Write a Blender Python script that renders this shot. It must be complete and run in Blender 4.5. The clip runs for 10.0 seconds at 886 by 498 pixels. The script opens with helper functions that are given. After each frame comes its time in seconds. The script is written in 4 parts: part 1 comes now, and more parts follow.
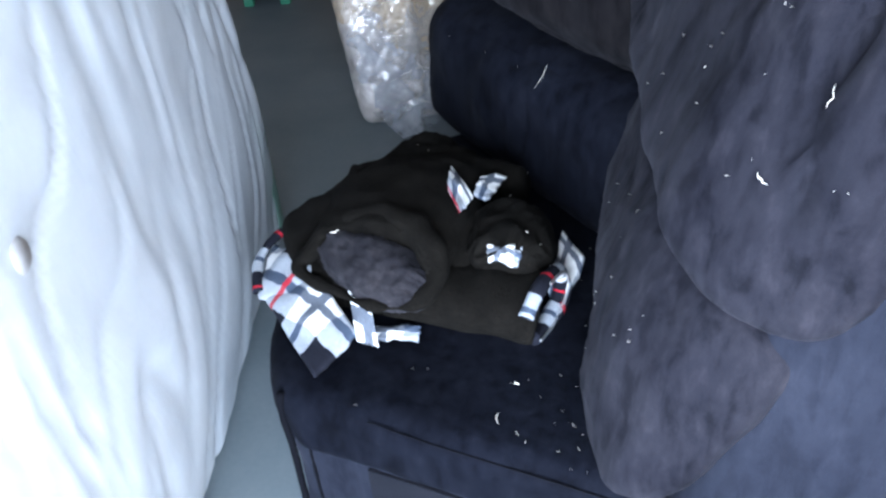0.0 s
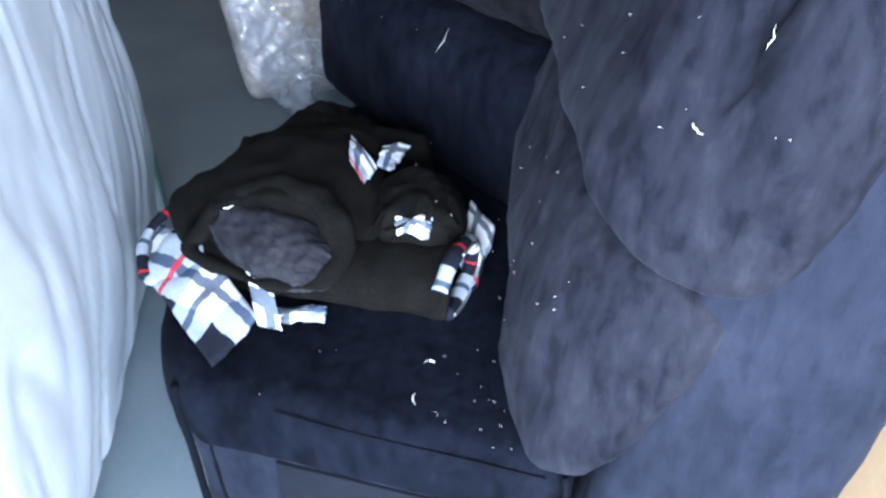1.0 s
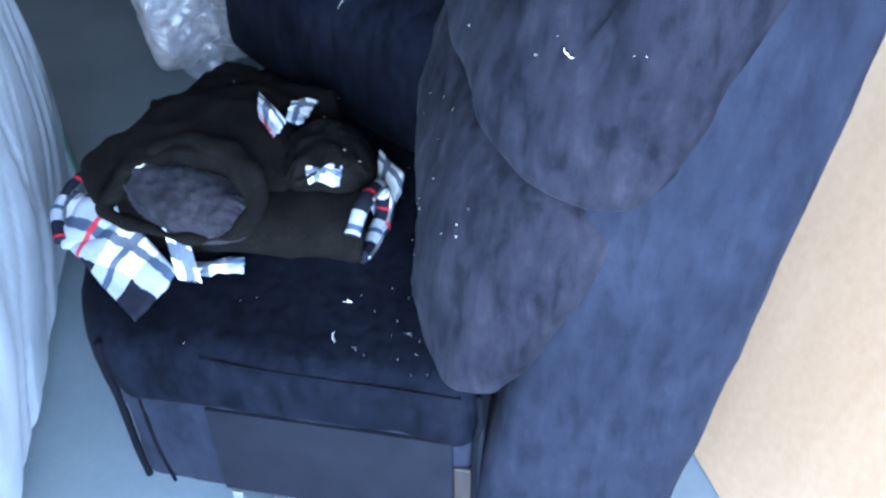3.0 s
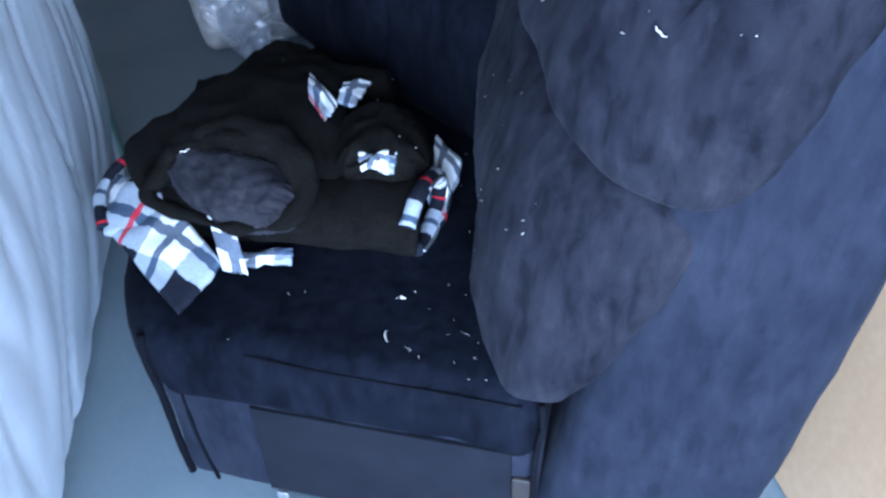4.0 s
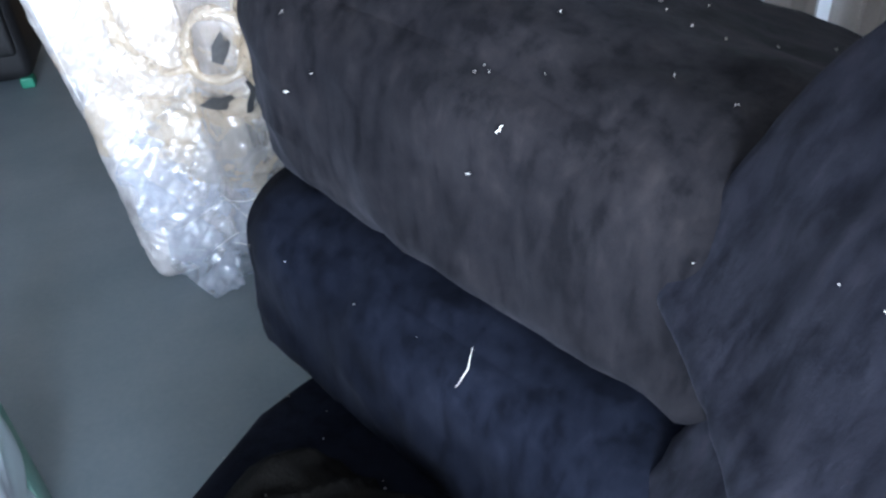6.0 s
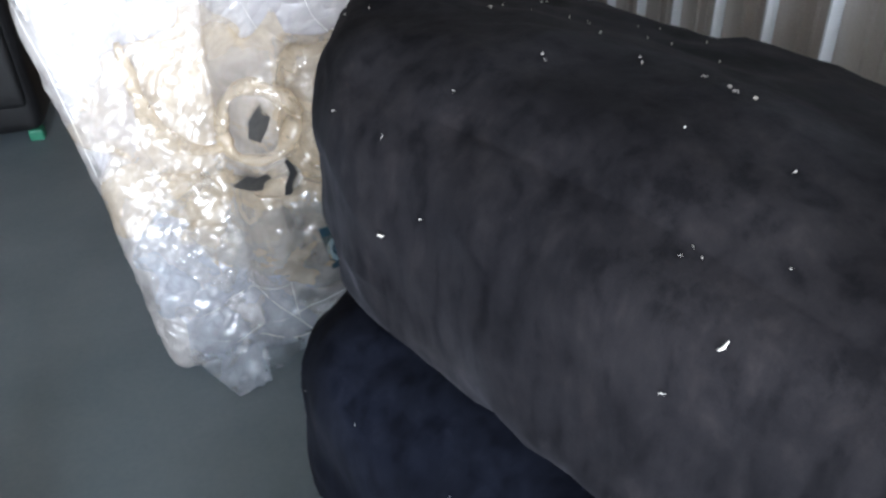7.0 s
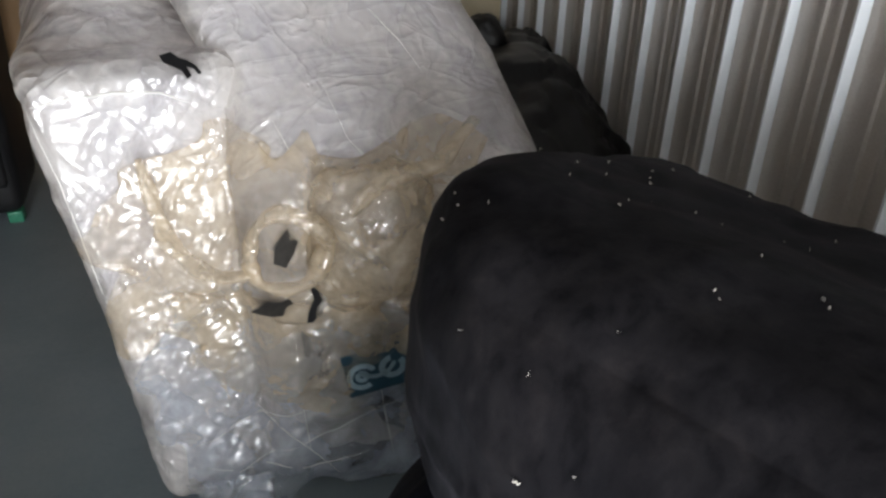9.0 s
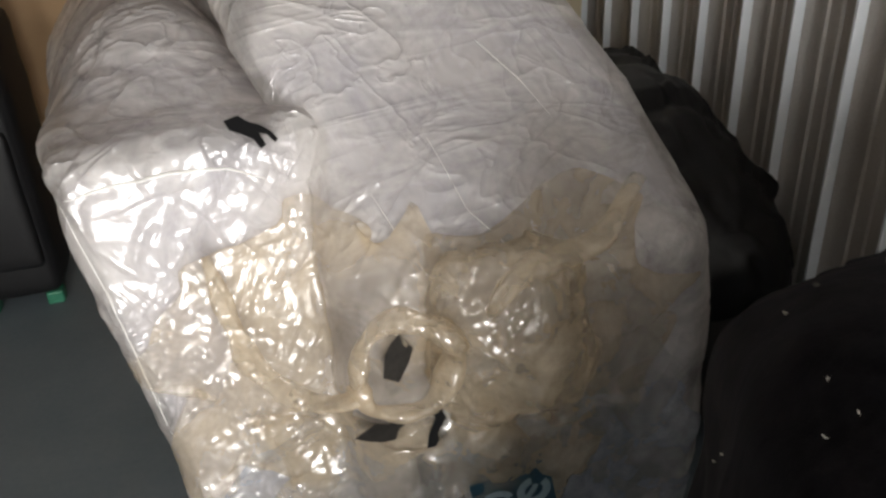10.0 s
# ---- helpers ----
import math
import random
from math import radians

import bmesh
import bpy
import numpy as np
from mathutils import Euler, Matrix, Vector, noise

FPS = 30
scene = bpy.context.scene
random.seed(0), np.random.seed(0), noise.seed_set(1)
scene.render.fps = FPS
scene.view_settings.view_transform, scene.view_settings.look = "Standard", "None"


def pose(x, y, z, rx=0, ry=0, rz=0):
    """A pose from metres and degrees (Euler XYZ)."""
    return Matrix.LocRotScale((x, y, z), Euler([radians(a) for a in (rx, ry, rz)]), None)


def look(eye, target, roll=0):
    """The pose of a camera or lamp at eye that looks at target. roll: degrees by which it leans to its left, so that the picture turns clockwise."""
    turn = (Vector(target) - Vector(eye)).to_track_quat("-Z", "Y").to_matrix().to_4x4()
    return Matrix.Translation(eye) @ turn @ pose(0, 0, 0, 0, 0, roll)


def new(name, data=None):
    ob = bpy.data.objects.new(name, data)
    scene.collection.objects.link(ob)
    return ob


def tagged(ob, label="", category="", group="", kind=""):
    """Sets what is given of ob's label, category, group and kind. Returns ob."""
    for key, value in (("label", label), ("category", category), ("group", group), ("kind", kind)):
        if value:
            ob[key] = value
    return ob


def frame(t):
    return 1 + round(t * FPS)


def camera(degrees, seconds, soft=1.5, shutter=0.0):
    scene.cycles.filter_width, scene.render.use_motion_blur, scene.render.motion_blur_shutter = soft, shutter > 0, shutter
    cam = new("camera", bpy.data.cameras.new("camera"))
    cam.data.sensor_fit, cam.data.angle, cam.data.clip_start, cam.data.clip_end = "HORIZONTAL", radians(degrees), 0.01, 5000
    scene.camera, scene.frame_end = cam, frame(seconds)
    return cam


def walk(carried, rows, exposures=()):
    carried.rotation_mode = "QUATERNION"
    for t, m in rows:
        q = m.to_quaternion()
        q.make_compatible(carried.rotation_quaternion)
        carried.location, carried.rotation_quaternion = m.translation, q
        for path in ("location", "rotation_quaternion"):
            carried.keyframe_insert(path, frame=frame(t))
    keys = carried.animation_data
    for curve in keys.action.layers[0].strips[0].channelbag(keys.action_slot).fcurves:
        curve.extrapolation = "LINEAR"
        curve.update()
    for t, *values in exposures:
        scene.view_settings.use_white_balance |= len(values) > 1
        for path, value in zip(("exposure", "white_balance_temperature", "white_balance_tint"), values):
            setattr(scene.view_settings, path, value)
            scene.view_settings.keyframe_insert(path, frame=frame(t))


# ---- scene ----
cam = camera(56.0, 10.0, soft=2.6)
METRES, EYE, TILT, LEAN, TURN = 2.8, 1.585, -35.0, 4.0, 0.0
ROWS = [
    (0.0, 0.0, 0.0, 0.0, 0.0, 0.0, 0.0),
    (0.5, 0.0017, 0.0124, -0.0045, -3.88, -0.37, 1.65),
    (1.0, -0.0117, 0.0338, -0.0075, -7.7, -1.25, 1.85),
    (1.5, -0.025, 0.0575, -0.0056, -11.4, -2.79, 2.95),
    (2.0, -0.0205, 0.0674, -0.006, -14.71, -4.58, 4.36),
    (3.5, -0.0016, -0.0173, -0.0366, -10.76, -2.84, 5.16),
    (4.0, -0.0059, 0.0436, -0.0216, -9.5, -4.42, 4.44),
    (4.5, -0.018, 0.1142, 0.0333, -10.38, -6.15, 5.63),
    (5.0, -0.0214, 0.1668, 0.0756, -12.03, -5.57, 6.68),
    (5.5, -0.0063, 0.2402, 0.1599, -12.49, -4.11, 7.35),
    (6.0, -0.0084, 0.29, 0.2129, -12.66, -1.93, 7.76),
    (7.5, -0.063, 0.4353, 0.3004, -14.24, 1.32, 4.74),
    (8.0, -0.0937, 0.4466, 0.3241, -16.5, 2.34, 3.46),
    (8.5, -0.0902, 0.4408, 0.3338, -16.12, 2.54, 4.22),
    (9.0, -0.0804, 0.4441, 0.3452, -15.91, 4.22, 4.44),
    (9.5, -0.0844, 0.4826, 0.3683, -14.38, 5.77, 7.41),
    (10.0, -0.1053, 0.6016, 0.4143, -13.29, 5.75, 7.78),
]
EXPOSURES = [(0.0, -0.32, 5700, 10), (1.0, -0.05, 5400, 10), (2.0, 0.35, 4900, 10), (3.5, -0.55, 4700, 10), (4.0, -0.68, 4700, 10), (4.5, -0.25, 5100, 10), (5.0, 0.2, 5100, 10), (5.5, 0.7, 5200, 10), (6.2, 0.7, 5600, 10), (7.5, 0.15, 6300, 10), (8.5, -0.1, 6500, 10), (10.0, -0.32, 7300, 12)]
walk(cam, [(t, pose(0, 0, EYE, TILT, LEAN, TURN) @ pose(METRES * x, METRES * y, METRES * z, 90 + pitch, roll, yaw)) for t, x, y, z, yaw, pitch, roll in ROWS], EXPOSURES)

from mathutils.bvhtree import BVHTree

# ---- world and light ----
world = bpy.data.worlds.new("world")
scene.world = world
world.use_nodes = True
wn = world.node_tree
sky = wn.nodes.new("ShaderNodeTexSky")
sky.sky_type, sky.sun_disc = "NISHITA", False
sky.sun_elevation, sky.sun_rotation = radians(38), radians(200)
wn.links.new(sky.outputs[0], wn.nodes["Background"].inputs[0])
wn.nodes["Background"].inputs[1].default_value = 0.12

door_light = bpy.data.lights.new("door_skylight", "AREA")
door_light.shape, door_light.size, door_light.size_y = "RECTANGLE", 2.45, 2.1
door_light.energy, door_light.color = 600, (0.87, 0.93, 1.0)
door_lamp = new("door_skylight", door_light)
door_lamp.matrix_world = look((-0.36, -1.62, 1.13), (-0.36, 3.0, 1.05))


# ---- materials ----
def material(name, rough=0.8, metal=0.0):
    m = bpy.data.materials.new(name)
    m.use_nodes = True
    nt = m.node_tree
    b = nt.nodes["Principled BSDF"]
    b.inputs["Roughness"].default_value, b.inputs["Metallic"].default_value = rough, metal
    return m, nt, b


def node(nt, kind, **values):
    n = nt.nodes.new(kind)
    for key, value in values.items():
        n.inputs[key.replace("_", " ")].default_value = value
    return n


def coords(nt):
    return nt.nodes.new("ShaderNodeTexCoord").outputs["Object"]


def grain(nt, scale, detail=4.0, rough=0.55, warp=0.0, stretch=None):
    src = coords(nt)
    if stretch:
        mp = nt.nodes.new("ShaderNodeMapping")
        mp.inputs["Scale"].default_value = stretch
        nt.links.new(src, mp.inputs[0])
        src = mp.outputs[0]
    n = node(nt, "ShaderNodeTexNoise", Scale=scale, Detail=detail, Roughness=rough, Distortion=warp)
    nt.links.new(src, n.inputs["Vector"])
    return n.outputs["Fac"]


def ramp(nt, fac, *stops):
    r = nt.nodes.new("ShaderNodeValToRGB")
    while len(r.color_ramp.elements) < len(stops):
        r.color_ramp.elements.new(0.5)
    for e, (at, col) in zip(r.color_ramp.elements, stops):
        e.position, e.color = at, (*col, 1) if len(col) == 3 else col
    nt.links.new(fac, r.inputs[0])
    return r.outputs[0]


def mixed(nt, fac, a, b, kind="MIX"):
    n = nt.nodes.new("ShaderNodeMixRGB")
    n.blend_type = kind
    for sock, v in zip(n.inputs, (fac, a, b)):
        if isinstance(v, (int, float)):
            sock.default_value = v
        elif isinstance(v, tuple):
            sock.default_value = (*v, 1)
        else:
            nt.links.new(v, sock)
    return n.outputs[0]


def bump(nt, b, height, strength=0.3, distance=0.01):
    n = node(nt, "ShaderNodeBump", Strength=strength, Distance=distance)
    nt.links.new(height, n.inputs["Height"])
    nt.links.new(n.outputs[0], b.inputs["Normal"])
    return n


def velvet(name, dark, light, sheen=0.1, crushed=0.9):
    """Brushed velvet: patches of nap lie light or dark, crushed in short strokes, over a fine pile."""
    m, nt, b = material(name, 0.8)
    nap = grain(nt, 4.0, 6.0, 0.66, 0.2)
    crush = grain(nt, 34.0, 5.0, 0.62, 0.25, (1.0, 1.0, 0.30))
    brushed = grain(nt, 7.0, 7.0, 0.72, 0.25, (1.0, 1.0, 0.62))
    fine = grain(nt, 520.0, 2.0)
    col = ramp(nt, nap, (0.28, dark), (0.72, light))
    marks = ramp(nt, crush, (0.36, (0.28, 0.29, 0.33)), (0.49, (0.88, 0.88, 0.90)), (0.56, (1.0, 1.0, 1.0)), (0.68, (1.6, 1.52, 1.45)))
    col = mixed(nt, crushed, col, marks, "MULTIPLY")
    strokes = ramp(nt, brushed, (0.34, (0.42, 0.44, 0.52)), (0.46, (0.95, 0.95, 0.97)), (0.58, (1.05, 1.05, 1.05)), (0.70, (1.40, 1.36, 1.32)))
    col = mixed(nt, crushed, col, strokes, "MULTIPLY")
    col = mixed(nt, 0.2, col, ramp(nt, fine, (0.3, dark), (0.7, light)))
    nt.links.new(col, b.inputs["Base Color"])
    nt.links.new(mixed(nt, 1.0, (sheen, sheen, sheen), ramp(nt, brushed, (0.34, (0.25, 0.25, 0.25)), (0.48, (0.9, 0.9, 0.9)), (0.68, (1.9, 1.9, 1.9))), "MULTIPLY"), b.inputs["Sheen Weight"])
    b.inputs["Sheen Roughness"].default_value = 0.5
    b.inputs["Sheen Tint"].default_value = (0.70, 0.72, 0.85, 1)
    b.inputs["Specular IOR Level"].default_value = 0.04
    bump(nt, b, mixed(nt, 0.5, crush, brushed), 0.22, 0.012)
    return m


def cloth(name, dark, light, scale=260.0, rough=0.95, strength=0.5):
    m, nt, b = material(name, rough)
    g = grain(nt, scale, 3.0, 0.7)
    big = grain(nt, 14.0, 3.0)
    nt.links.new(mixed(nt, 0.5, ramp(nt, g, (0.35, dark), (0.68, light)), ramp(nt, big, (0.3, dark), (0.7, light))), b.inputs["Base Color"])
    b.inputs["Specular IOR Level"].default_value = 0.1
    bump(nt, b, g, strength, 0.004)
    return m


def math_node(nt, op, a, b=None):
    n = nt.nodes.new("ShaderNodeMath")
    n.operation = op
    for sock, v in zip(n.inputs, (a, b)):
        if v is None:
            continue
        if isinstance(v, (int, float)):
            sock.default_value = v
        else:
            nt.links.new(v, sock)
    return n.outputs[0]


def plaid(name):
    """Black, white, grey-blue and red flannel check, woven along the cloth's own UV."""
    m, nt, b = material(name, 0.95)
    uv = nt.nodes.new("ShaderNodeTexCoord").outputs["UV"]
    wob = node(nt, "ShaderNodeTexNoise", Scale=9.0, Detail=2.0)
    nt.links.new(uv, wob.inputs["Vector"])
    sep = nt.nodes.new("ShaderNodeSeparateXYZ")
    nt.links.new(uv, sep.inputs[0])

    def band(axis, lo, hi):
        c = math_node(nt, "FRACT", math_node(nt, "ADD", sep.outputs[axis], math_node(nt, "MULTIPLY", wob.outputs["Fac"], 0.06)))
        return math_node(nt, "MULTIPLY", math_node(nt, "GREATER_THAN", c, lo), math_node(nt, "LESS_THAN", c, hi))

    col = (0.012, 0.013, 0.02)
    wx, wy = band(0, 0.30, 0.72), band(1, 0.30, 0.72)
    either = math_node(nt, "MAXIMUM", wx, wy)
    both = math_node(nt, "MULTIPLY", wx, wy)
    col = mixed(nt, either, col, (0.34, 0.37, 0.42))
    col = mixed(nt, both, col, (0.78, 0.79, 0.80))
    navy = math_node(nt, "MAXIMUM", band(0, 0.47, 0.55), band(1, 0.47, 0.55))
    col = mixed(nt, math_node(nt, "MULTIPLY", navy, 0.85), col, (0.012, 0.03, 0.07))
    red = math_node(nt, "MAXIMUM", band(0, 0.93, 0.985), band(1, 0.93, 0.985))
    col = mixed(nt, math_node(nt, "MULTIPLY", red, 0.9), col, (0.42, 0.02, 0.035))
    weave = grain(nt, 420.0, 2.0)
    col = mixed(nt, 0.25, col, ramp(nt, weave, (0.3, (0.02, 0.02, 0.02)), (0.7, (1, 1, 1))), "OVERLAY")
    nt.links.new(col, b.inputs["Base Color"])
    b.inputs["Specular IOR Level"].default_value = 0.1
    bump(nt, b, weave, 0.4, 0.003)
    return m


def film(name, tint, clear=0.6, rough=0.1, haze=0.35, scale=15.0, strength=0.6, stretch=None, gloss_gain=2.2):
    """Thin clear plastic wrap: mostly see-through, milky in places, with sharp glints."""
    m = bpy.data.materials.new(name)
    m.use_nodes = True
    nt = m.node_tree
    nt.nodes.remove(nt.nodes["Principled BSDF"])
    out = nt.nodes["Material Output"]
    clear_n = node(nt, "ShaderNodeBsdfTransparent", Color=(0.97, 0.96, 0.94, 1))
    milk = node(nt, "ShaderNodeBsdfDiffuse", Color=(*tint, 1))
    back = node(nt, "ShaderNodeBsdfTranslucent", Color=(*tint, 1))
    gloss = node(nt, "ShaderNodeBsdfGlossy", Roughness=rough)
    crinkle = grain(nt, scale * 0.5, 3.0, 0.5, 0.6)
    for turn, amount in ((0.6, 1.0), (-0.7, 0.8), (1.35, 0.5)):
        mp = nt.nodes.new("ShaderNodeMapping")
        mp.inputs["Rotation"].default_value = (0.2, turn, 0.1)
        mp.vector_type = "TEXTURE"
        mp.inputs["Scale"].default_value = [1 / k for k in stretch or (1.0, 1.0, 0.3)]
        nt.links.new(coords(nt), mp.inputs[0])
        n = node(nt, "ShaderNodeTexNoise", Scale=scale, Detail=3.0, Roughness=0.5, Distortion=0.8)
        nt.links.new(mp.outputs[0], n.inputs["Vector"])
        ridge = math_node(nt, "POWER", math_node(nt, "SUBTRACT", 1.0, math_node(nt, "ABSOLUTE", math_node(nt, "MULTIPLY", math_node(nt, "SUBTRACT", n.outputs["Fac"], 0.5), 3.0))), 9.0)
        crinkle = math_node(nt, "ADD", crinkle, math_node(nt, "MULTIPLY", ridge, 0.30 * amount))
    bp = node(nt, "ShaderNodeBump", Strength=strength, Distance=0.02)
    nt.links.new(crinkle, bp.inputs["Height"])
    for sh in (milk, gloss):
        nt.links.new(bp.outputs[0], sh.inputs["Normal"])
    body = nt.nodes.new("ShaderNodeMixShader")
    body.inputs[0].default_value = 0.3
    nt.links.new(milk.outputs[0], body.inputs[1])
    nt.links.new(back.outputs[0], body.inputs[2])
    sheet = nt.nodes.new("ShaderNodeMixShader")
    nt.links.new(ramp(nt, grain(nt, 6.0, 5.0, 0.6, 0.4), (0.40, (clear,) * 3), (0.66, (max(clear - haze, 0),) * 3)), sheet.inputs[0])
    nt.links.new(body.outputs[0], sheet.inputs[1])
    nt.links.new(clear_n.outputs[0], sheet.inputs[2])
    fres = node(nt, "ShaderNodeFresnel", IOR=1.5)
    nt.links.new(bp.outputs[0], fres.inputs["Normal"])
    top = nt.nodes.new("ShaderNodeMixShader")
    nt.links.new(math_node(nt, "MINIMUM", math_node(nt, "MULTIPLY", fres.outputs[0], gloss_gain), 0.10), top.inputs[0])
    nt.links.new(sheet.outputs[0], top.inputs[1])
    nt.links.new(gloss.outputs[0], top.inputs[2])
    nt.links.new(top.outputs[0], out.inputs[0])
    return m


def mottled(name, a, c, scale=6.0, rough=0.8, metal=0.0, fine=140.0, strength=0.15, stretch=None):
    m, nt, b = material(name, rough, metal)
    g, f = grain(nt, scale, 5.0, 0.6, 0.15, stretch), grain(nt, fine, 3.0)
    col = mixed(nt, 0.25, ramp(nt, g, (0.3, a), (0.7, c)), ramp(nt, f, (0.3, a), (0.7, c)))
    nt.links.new(col, b.inputs["Base Color"])
    bump(nt, b, mixed(nt, 0.5, g, f), strength, 0.004)
    return m


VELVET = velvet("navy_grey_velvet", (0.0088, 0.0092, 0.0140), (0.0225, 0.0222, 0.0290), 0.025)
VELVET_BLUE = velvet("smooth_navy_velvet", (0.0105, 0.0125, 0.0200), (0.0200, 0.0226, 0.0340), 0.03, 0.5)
# Darker copy of the navy velvet: weak light on upturned faces put into the colour.
VELVET_SHADED = velvet("shaded_navy_velvet", (0.0020, 0.0026, 0.0050), (0.0074, 0.0088, 0.0148), 0.012)
VELVET_TOP = velvet("charcoal_velvet", (0.0038, 0.0038, 0.0050), (0.0165, 0.0148, 0.0156), 0.018)
PIPING = cloth("piping_cloth", (0.002, 0.002, 0.004), (0.005, 0.006, 0.009))
UNDERCLOTH = cloth("black_underlining", (0.007, 0.008, 0.012), (0.014, 0.015, 0.021), 420.0)
WOOL = cloth("charcoal_wool", (0.0006, 0.0006, 0.0006), (0.0105, 0.0092, 0.0076), 190.0, 1.0, 0.9)
LINING = velvet("grey_satin_lining", (0.010, 0.010, 0.013), (0.034, 0.032, 0.036), 0.05)
PLAID = plaid("flannel_plaid")
FLOOR = mottled("painted_concrete", (0.15, 0.19, 0.215), (0.22, 0.26, 0.285), 2.2, 0.55, fine=60.0, strength=0.08)
# Same steel as the sheet, paler: rib highlights put into the colour.
RIB_HIGHLIGHT = mottled("rib_highlight_steel", (0.84, 0.89, 0.94), (0.90, 0.93, 0.96), 3.0, 0.32, 0.15, strength=0.03, stretch=(1, 1, 0.2))
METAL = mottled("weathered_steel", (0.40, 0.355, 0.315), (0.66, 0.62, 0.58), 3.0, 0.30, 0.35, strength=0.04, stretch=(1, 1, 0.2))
PLY = mottled("tan_plywood", (0.38, 0.24, 0.125), (0.52, 0.37, 0.22), 3.5, 0.7, fine=50.0, strength=0.1, stretch=(1, 1, 0.35))
BACKBOARD = mottled("brown_board", (0.36, 0.22, 0.11), (0.48, 0.31, 0.17), 3.0, 0.7)
CEIL = mottled("ceiling_steel", (0.16, 0.15, 0.14), (0.24, 0.23, 0.21), 2.0, 0.5)
TICKING = mottled("white_mattress_ticking", (0.80, 0.82, 0.84), (0.88, 0.89, 0.90), 2.0, 0.85, fine=300.0)
BUNDLE = mottled("pale_bedding_cloth", (0.44, 0.44, 0.54), (0.84, 0.81, 0.83), 4.0, 0.9, fine=200.0)
BUNDLE_GREY = mottled("grey_bedding_cloth", (0.16, 0.18, 0.22), (0.42, 0.44, 0.50), 5.0, 0.9, fine=200.0)
WRAP = film("clear_plastic_wrap", (0.93, 0.89, 0.86), 0.70, 0.19, 0.45, 7.0, 0.85, (1.0, 1.0, 0.16), 2.4)
WRAP_BLUE = film("cool_plastic_wrap", (0.82, 0.88, 0.95), 0.34, 0.35, 0.08, 2.5, 0.04, (1.0, 2.4, 0.7), 0.8)
WRAP_COOL = film("cool_clear_wrap", (0.78, 0.85, 0.97), 0.82, 0.13, 0.40, 10.0, 0.80, (1.0, 1.0, 0.18), 3.2)
CARRIER = film("tan_carrier_film", (0.95, 0.80, 0.60), 0.84, 0.16, 0.40, 8.0, 0.60, (1.0, 1.0, 0.18), 2.6)
BLACK = mottled("black_nylon", (0.003, 0.003, 0.004), (0.008, 0.008, 0.009), 30.0, 0.6)
BLACK_PLASTIC = mottled("black_polythene", (0.002, 0.002, 0.003), (0.005, 0.005, 0.006), 9.0, 0.5)
ZINC = mottled("zinc_plate", (0.55, 0.56, 0.57), (0.72, 0.73, 0.73), 40.0, 0.35, 0.9)
ZINC_DULL = mottled("grey_vent_plastic", (0.38, 0.38, 0.39), (0.46, 0.46, 0.47), 20.0, 0.6)
CARDBOARD = mottled("cream_cardboard", (0.50, 0.42, 0.28), (0.64, 0.56, 0.40), 5.0, 0.85)
LINT = mottled("pale_lint", (0.70, 0.66, 0.55), (0.85, 0.82, 0.75), 90.0, 0.9)
WOOD_DARK = mottled("dark_red_wood", (0.05, 0.018, 0.01), (0.10, 0.04, 0.022), 8.0, 0.4, stretch=(1, 6, 6))
BRASS = mottled("brass", (0.6, 0.45, 0.2), (0.75, 0.6, 0.3), 20.0, 0.35, 0.9)
MILKY = mottled("stretched_white_film", (0.78, 0.76, 0.72), (0.9, 0.89, 0.86), 30.0, 0.3)
# Dark of the holes in the film: shade behind them put into colour.
HOLE_SHADE = mottled("hole_shade", (0.012, 0.011, 0.010), (0.05, 0.045, 0.04), 30.0, 0.3)
PRINT_PALE = mottled("pale_print", (0.20, 0.30, 0.36), (0.34, 0.44, 0.48), 30.0, 0.5)
TEAL = mottled("teal_print", (0.008, 0.035, 0.060), (0.018, 0.075, 0.11), 20.0, 0.5)
GREEN = mottled("green_plastic", (0.02, 0.16, 0.09), (0.04, 0.25, 0.15), 20.0, 0.4)
SEA_GREEN = mottled("sea_green_tape", (0.14, 0.27, 0.22), (0.22, 0.36, 0.30), 9.0, 0.5)
HOLLOW_SHADE = cloth("shaded_hollow", (0.020, 0.021, 0.026), (0.055, 0.057, 0.066), 180.0)
RUST = mottled("brown_stained_leg", (0.006, 0.005, 0.005), (0.030, 0.022, 0.018), 30.0, 0.6, stretch=(1, 1, 0.2))


# ---- mesh builders ----
def mesh_from(name, bm, mat, smooth=True):
    me = bpy.data.meshes.new(name)
    bm.normal_update()
    bm.to_mesh(me)
    bm.free()
    if smooth:
        me.polygons.foreach_set("use_smooth", [True] * len(me.polygons))
    if mat:
        me.materials.append(mat)
    return me


def part(name, bm, mat, parent=None, label="", smooth=True):
    ob = new(name, mesh_from(name, bm, mat, smooth))
    if parent:
        ob.parent = parent
    return tagged(ob, label)


def thing(name, m, label, category, group="", kind=""):
    ob = new(name)
    ob.empty_display_size = 0.05
    ob.matrix_world = m
    return tagged(ob, label, category, group, kind)


def box(x0, y0, z0, x1, y1, z1, bevel=0.0, bm=None):
    bm = bm or bmesh.new()
    made = bmesh.ops.create_cube(bm, size=1.0, matrix=Matrix.LocRotScale(((x0 + x1) / 2, (y0 + y1) / 2, (z0 + z1) / 2), None, (abs(x1 - x0), abs(y1 - y0), abs(z1 - z0))))
    if bevel:
        edges = list({e for v in made["verts"] for e in v.link_edges})
        bmesh.ops.bevel(bm, geom=edges, offset=bevel, segments=3, affect="EDGES", profile=0.5)
    return bm


